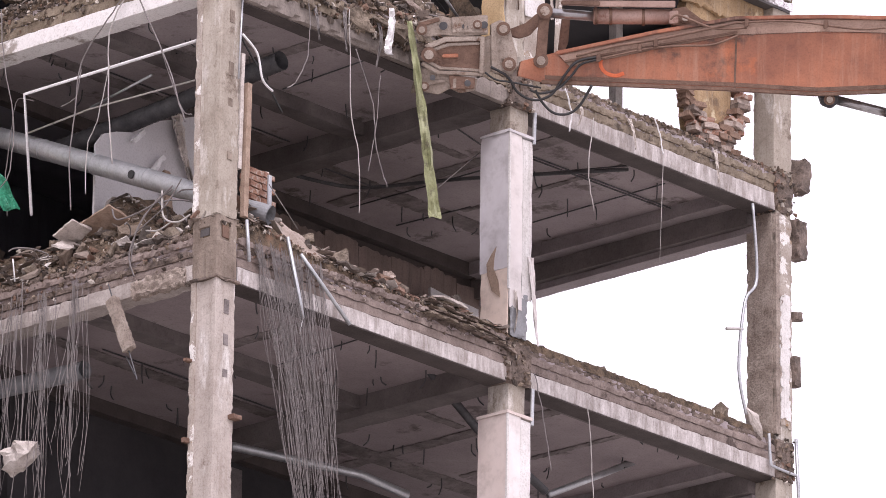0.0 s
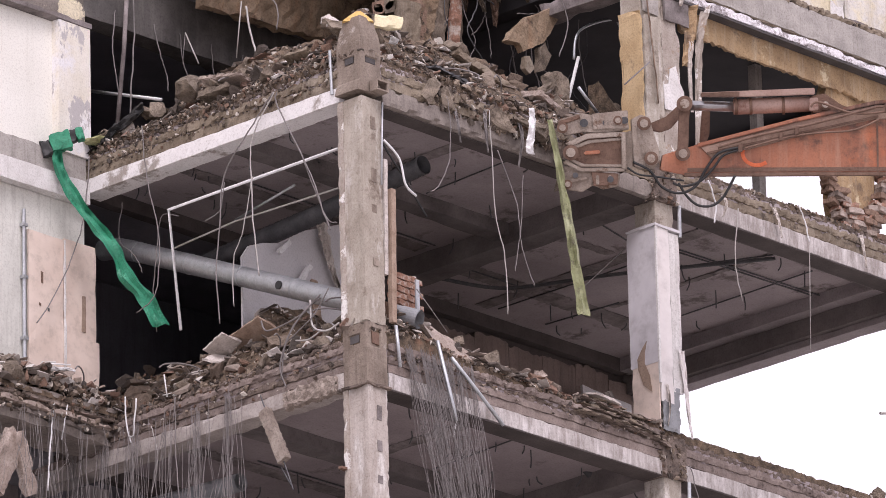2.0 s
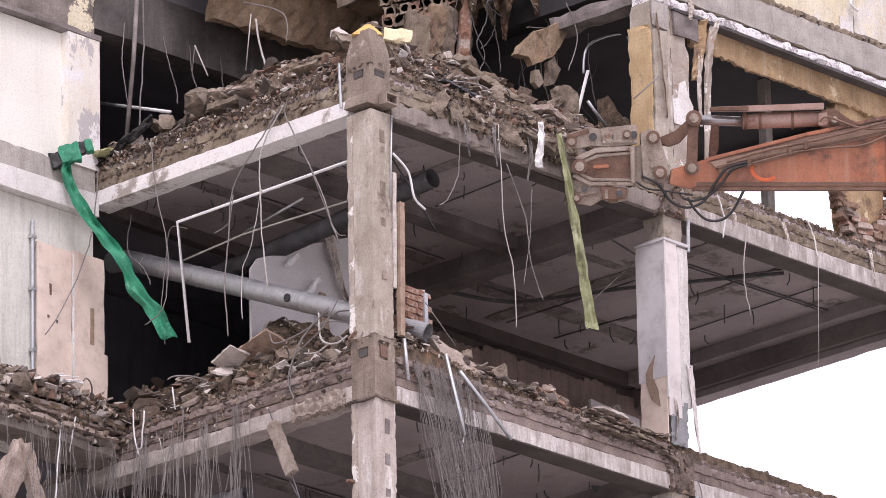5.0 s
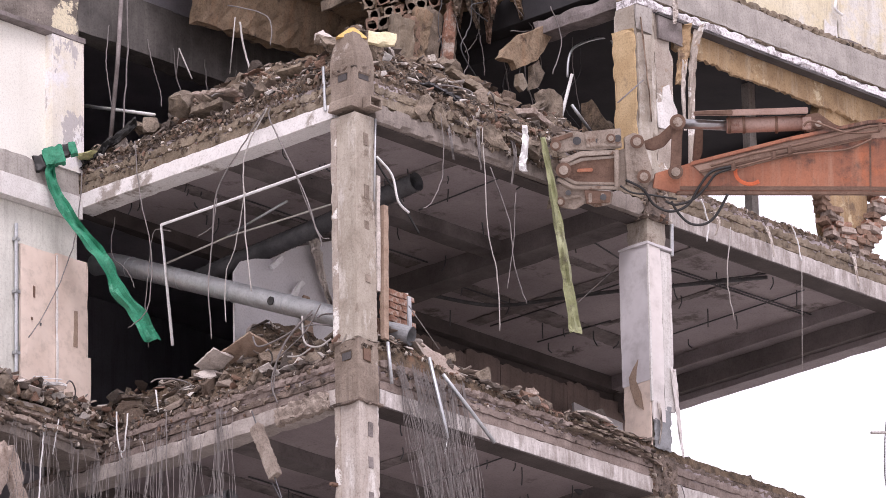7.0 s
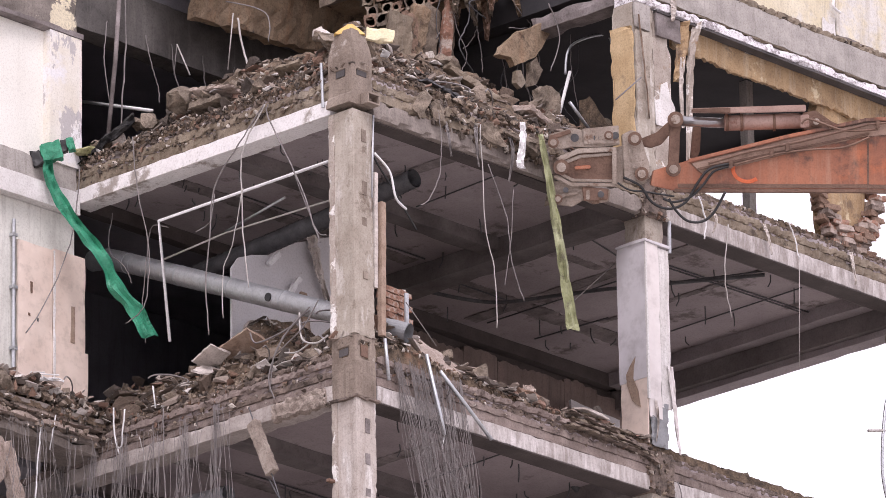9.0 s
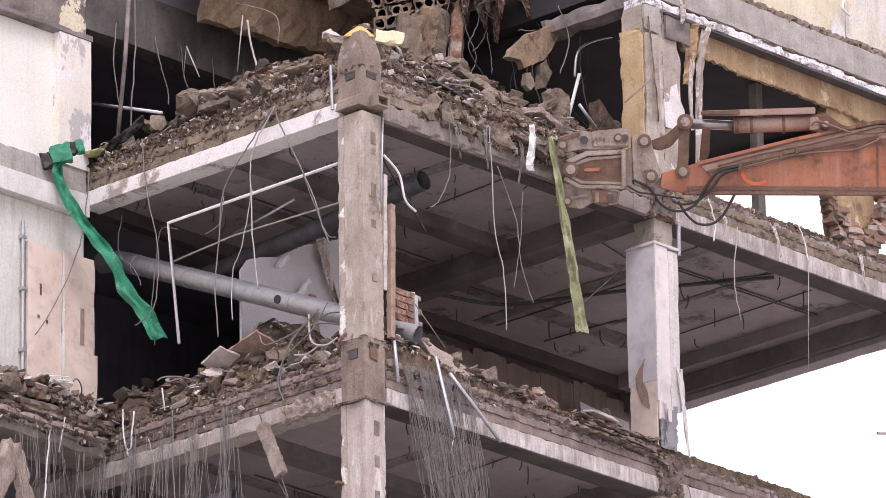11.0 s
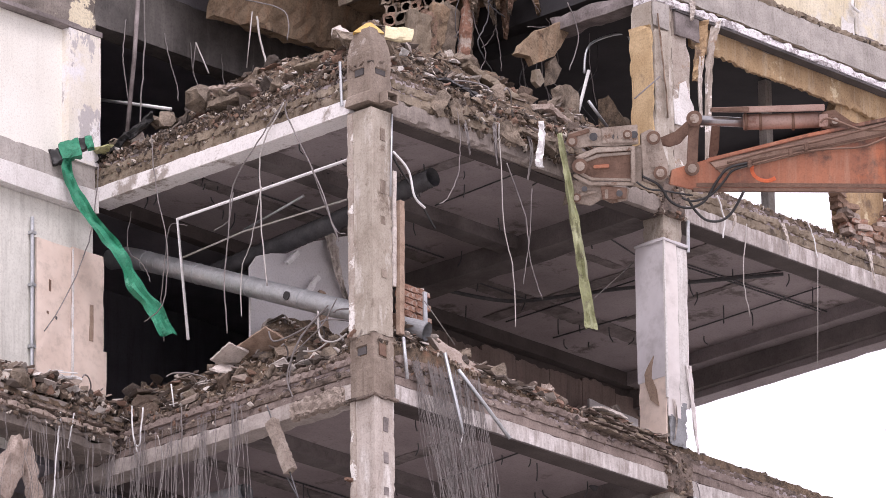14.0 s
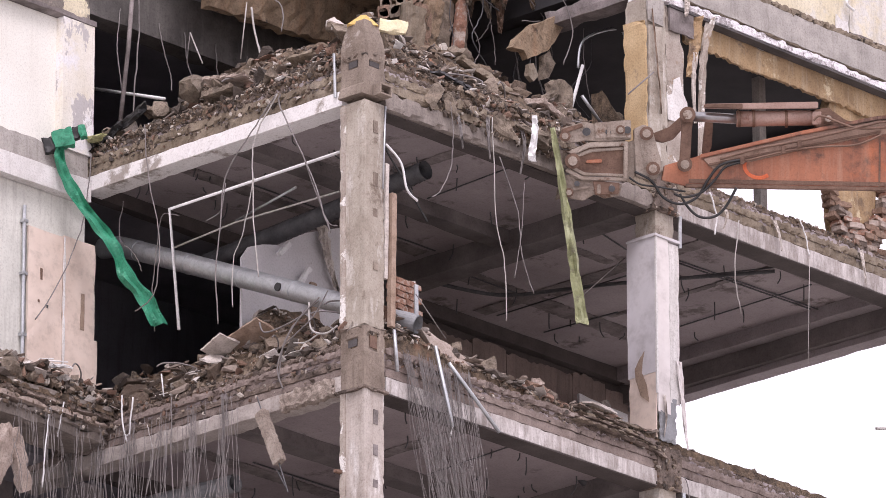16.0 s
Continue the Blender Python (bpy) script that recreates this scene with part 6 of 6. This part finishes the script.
o.matrix_local = inv
bag = Matrix.Translation((-0.5, 3.97, 0.44)) @ Euler((0, radians(-14), radians(-47))).to_matrix().to_4x4()
# The black blocks stand for the darkness in the bag's open ends.
for nm, lo, hi, mt in (("bunched_roll", (-0.17, -0.06, -0.1), (0.05, 0.06, 0.1), green_m), ("bunched_roll", (0.115, -0.055, -0.05), (0.2, 0.06, 0.1), green_m),
                       ("dark_mouth", (0.052, -0.04, -0.04), (0.113, 0.05, 0.09), black), ("dark_mouth", (-0.29, -0.04, -0.12), (-0.172, 0.07, 0.05), black)):
    o = part(nm, block(lo, hi, step=0.025, amp=0.018, chip=0.02, freq=11, m=bag), mt, gn)
    o.matrix_local = inv
rb = bmesh.new()
sheet_strip(rb, [(2.62, -0.3, 0.3), (2.68, -0.34, -0.1), (2.74, -0.36, -0.5), (2.84, -0.36, -0.95), (2.93, -0.35, -1.4), (3.03, -0.35, -1.85)], (0.06, 0.15), (0.72, -0.68, 0), 0.005, 0.45, 0.1, 8)
tagged(part("lifting_strap", rb, ribbon_m), "pale green strap dangling from the crusher", "strap")
rb = bmesh.new()
sheet_strip(rb, [(2.45, -0.2, 0.42), (2.43, -0.22, 0.2), (2.4, -0.2, -0.05), (2.42, -0.2, -0.12)], (0.06, 0.11), (0.72, -0.68, 0), 0.005, 0.6, 0.06, 15)
tagged(part("torn_foil", rb, pvc), "torn white foil on the beam edge", "foil")
rb = bmesh.new()
sheet_strip(rb, [(0.0, 4.2, 0.52), (0.03, 4.0, 0.58), (0.06, 3.75, 0.68), (0.12, 3.4, 0.84)], (0.2, 0.14), (0.25, 0.1, 0.8), 0.05, 0.8, 0.15, 21)
tagged(part("black_tarp", rb, black), "crumpled black tarpaulin on the heap", "tarpaulin")


# steel wires out of the broken floor, in two curtains
def curtain(name, count, start, end, label):
    bm = bmesh.new()
    for k in range(count):
        a, b = start(rng.random()), end
        p = Vector(a)
        q = Vector(b(p, rng))
        m1 = p.lerp(q, 0.35) + Vector((rng.gauss(0, 0.04), rng.gauss(0, 0.04), 0))
        m2 = p.lerp(q, 0.7) + Vector((rng.gauss(0, 0.05), rng.gauss(0, 0.05), 0))
        tube(bm, [p, m1, m2, q], rng.uniform(0.0018, 0.0036), 4, True, 0.004, steps=4)
    return tagged(part(name, bm, cable), label, "wires", kind="stuff")


curtain("wire_curtain_left", 150, lambda t: (-0.06 - 0.05 * rng.random(), 1.75 + 3.0 * (t + 0.05 * math.sin(t * 40)), B + 0.08 + 0.3 * rng.random()),
        lambda p, r: (p.x - 0.02, p.y + r.gauss(0.06, 0.09), B - 0.3 - 2.0 * r.random() ** 0.6), "fine grey steel wires hanging over the edge beam")
curtain("wire_curtain_ledge", 36, lambda t: (-1.9 + 1.8 * t, 3.7 - 0.03 * rng.random(), B + 0.18 + 0.2 * rng.random()),
        lambda p, r: (p.x + r.gauss(0.0, 0.06), p.y - 0.02, B - 0.2 - 1.3 * r.random() ** 0.7), "fine grey steel wires hanging over the ledge")
curtain("wire_curtain_right", 120, lambda t: (0.5 + 1.05 * (t + 0.06 * math.sin(t * 35)), -0.06, B + 0.4 + 0.12 * rng.random()),
        lambda p, r: (p.x + 0.66 - 0.4 * (p.x - 0.5) + r.gauss(0, 0.07), -0.1, B - 0.9 - 1.7 * r.random() ** 0.7), "fine grey steel wires fanning down from the beam")


# conduit and ceiling rails left under the upper slab
sag = tube(bmesh.new(), [(4.87, 3.72, 0.12), (5.74, 3.37, 0.08), (6.18, 2.69, 0.1), (6.47, 2.08, 0.1), (7.34, 0.61, 0.1)], 0.022, 8)
tagged(part("sagging_conduit", sag, dark), "dark conduit sagging under the slab", "tube")
for a, b in (((6.54, 1.34), (8.88, 1.27)), ((6.6, 1.4), (8.8, 1.33)), ((6.97, 1.72), (7.45, 0.69)), ((8.23, 2.82), (8.17, 0.77)), ((5.26, 1.37), (5.85, 1.52)), ((5.1, 3.4), (6.1, 3.4)), ((6.5, 4.1), (6.5, 1.6)), ((7.3, 4.1), (7.35, 3.0)),
             ((1.5, 3.1), (4.4, 3.1)), ((3.08, 2.42), (4.5, 2.36)), ((3.0, 0.5), (3.1, 2.0))):
    for z in (A,) if a[0] > 4.5 else (A, B):
        rail = tube(bmesh.new(), [(*a, z + 0.2), (*b, z + 0.195)], 0.009, 4, False)
        tagged(part("ceiling_rail", rail, dark), "dark steel ceiling rail under the slab", "rail", "ceiling rails")

# small bars and pipes on the columns
bar = tube(bmesh.new(), [(8.33, 0.0, -1.67), (8.62, 0.0, -1.6)], 0.016, 8, False)
tagged(part("cross_bar", bar, pale), "short grey bar on the loose conduit", "bar")
low_duct = pipe_shell(bmesh.new(), [(0.8, 4.3, -3.44), (0.8, 2.67, -3.5)], 0.1, 0.01, 22)
tagged(part("lower_duct", low_duct, pipe_m, None, "", True), "grey duct with open end below the slab", "duct")
bar = tube(bmesh.new(), [(5.0, -0.03, A - 0.03), (4.99, -0.03, A - 0.4)], 0.022, 10, False)
tagged(part("short_pipe", bar, zinc), "short grey pipe beside the second column", "pipe")
bar = tube(bmesh.new(), [(5.0, -0.03, B - 0.03), (4.99, -0.03, B - 0.45)], 0.022, 10, False)
tagged(part("short_pipe", bar, zinc), "short grey pipe beside the second column", "pipe")
bar = tube(bmesh.new(), [(-0.03, 0.42, 0.6), (-0.02, 0.41, 0.1)], 0.018, 8, False)
tagged(part("upright_tube", bar, zinc), "thin grey tube beside the column stub", "tube")


# torn strands and shreds hanging in the dark over the heap
for k in range(16):
    right = k % 2
    x, y = (rng.uniform(4.95, 5.6), rng.uniform(1.2, 2.8)) if right else (rng.uniform(3.92, 4.5), rng.uniform(1.75, 2.4))
    top, l = (2.7, rng.uniform(0.4, 1.2)) if right else (3.1, rng.uniform(0.4, 1.1))
    strand("wire", rng.choice((0.008, 0.011)), cable if k % 3 else dark, [(x, y, top), (x + rng.gauss(0, 0.06), y, top - l * 0.4), (x + rng.gauss(0, 0.12), y, top - l * 0.75), (x + rng.gauss(0, 0.16), y, top - l)])
for k in range(6):
    x = (0.5, 1.1, 1.5, 2.0, 2.5, 3.2)[k]
    strand("wire", 0.009, cable, [(x, 4.21, 2.3), (x + rng.gauss(0, 0.05), 4.16, 1.95), (x + rng.gauss(0, 0.09), 4.15, 1.7), (x + rng.gauss(0, 0.12), 4.14, 1.25 + 0.3 * rng.random())])
for k in range(9):
    x, y, l = rng.uniform(3.9, 4.5), rng.uniform(1.72, 2.3), rng.uniform(0.3, 0.75)
    pts = [(x, y, 3.12), (x + rng.gauss(0, 0.05), y - 0.03, 3.12 - l * 0.5), (x + rng.gauss(0, 0.1), y - 0.02, 3.12 - l)]
    tagged(part("ceiling_shred", sheet_strip(bmesh.new(), pts, (0.16, 0.05), (0.72, -0.68, 0), 0.02, 0.6, 0.1, k), (clay_m, ceiling_scrap_m, chunk_m)[k % 3]), "torn fibrous shred hanging from the ceiling", "debris", "ceiling shreds")

# tangle of white cord on the ledge
cord = bmesh.new()
for k in range(7):
    a0 = rng.uniform(0, 6)
    tube(cord, [(-0.95 + 0.18 * math.cos(a0 + j) + 0.03 * j, 3.74 + 0.05 * math.sin(j), B + 0.86 + 0.03 * math.sin(a0 + 1.7 * j) + 0.008 * k) for j in range(5)], 0.008, 5)
tagged(part("cable_tangle", cord, pvc), "tangle of white cable on the rubble ledge", "cable")

# loose curls of cable in the debris
for x, y, z, w, d in ((0.25, 0.75, B + 1.0, 0.22, 1), (0.2, 1.0, B + 0.95, 0.16, -1), (0.3, 0.6, B + 1.1, 0.2, 1), (0.15, 1.5, B + 0.85, 0.18, -1), (0.2, 3.0, B + 0.95, 0.2, 1), (-0.6, 3.75, B + 0.85, 0.25, -1),
                      (1.6, 0.15, A + 0.7, 0.25, 1), (2.2, 0.12, A + 0.68, 0.3, -1), (0.15, 2.0, A + 0.75, 0.2, 1), (3.4, 0.15, A + 0.65, 0.3, 1)):
    pts = [(x - 0.7 * w * math.cos(a) + 0.02 * a, y + 0.7 * w * math.cos(a * 0.8) * d, z + 0.3 * w * math.sin(a)) for a in (0.0, 0.8, 1.6, 2.4, 3.2, 4.0)]
    tagged(part("cable_curl", tube(bmesh.new(), pts, 0.009, 6), cable, None, "", True), "curled grey cable end in the debris", "cable", "cable curls")
for x, y, z, l in ((1.9, -0.02, A + 0.3, 0.5), (1.4, -0.03, A + 0.2, 0.4), (0.02, 3.4, B + 0.4, 0.35), (2.4, -0.03, A + 0.35, 0.6), (3.0, -0.02, A + 0.3, 0.4), (6.6, -0.03, A + 0.35, 0.35), (8.1, -0.03, A + 0.4, 0.4), (5.7, -0.03, A + 0.3, 0.3)):
    pts = [(x, y, z), (x + 0.05 * math.sin(x * 9), y - 0.05, z - l * 0.4), (x + 0.08 * math.sin(x * 5), y - 0.04, z - l)]
    tagged(part("rag_end", sheet_strip(bmesh.new(), pts, (0.05, 0.03), (0.72, -0.68, 0), 0.006, 0.8, 0.04, x), pale_chunk_m if x > 4 else cable), "frayed strip hanging from the beam edge", "strip", "frayed strips")


# white scrap of plaster over the parapet's foot
scrap = plate(bmesh.new(), [(8.0, 3.07), (8.02, 3.3), (8.12, 3.24), (8.22, 3.26), (8.24, 3.05), (8.12, 3.1)], 0.02, Matrix.Translation((0, 0.2, 0)))
tagged(part("plaster_scrap", scrap, white_m), "torn white plaster scrap on the parapet", "plaster")

# tangle of bent tubes and cable against the corner column
for pts, r, mt in (([(-0.04, 1.5, -2.17), (-0.04, 1.42, -2.3), (-0.02, 1.12, -2.28), (0.0, 0.82, -2.2)], 0.014, cable), ([(-0.03, 0.78, -2.12), (-0.04, 0.74, -2.42), (-0.05, 0.53, -2.53), (-0.03, 0.36, -2.48)], 0.016, pale),
                   ([(-0.04, 0.99, -2.52), (-0.05, 0.8, -2.56), (-0.04, 0.62, -2.5)], 0.013, pale), ([(-0.04, 0.62, -2.1), (-0.05, 1.0, -2.35), (-0.05, 1.22, -2.72), (-0.05, 1.14, -3.0)], 0.012, cable),
                   ([(-0.03, 0.5, -2.05), (-0.05, 0.7, -2.3), (-0.04, 0.95, -2.42), (0.0, 1.2, -2.5)], 0.01, cable)):
    tagged(part("cable_curl", tube(bmesh.new(), pts, r * 0.7, 7), mt, None, "", True), "bent tube end in the debris by the column", "cable", "cable curls")
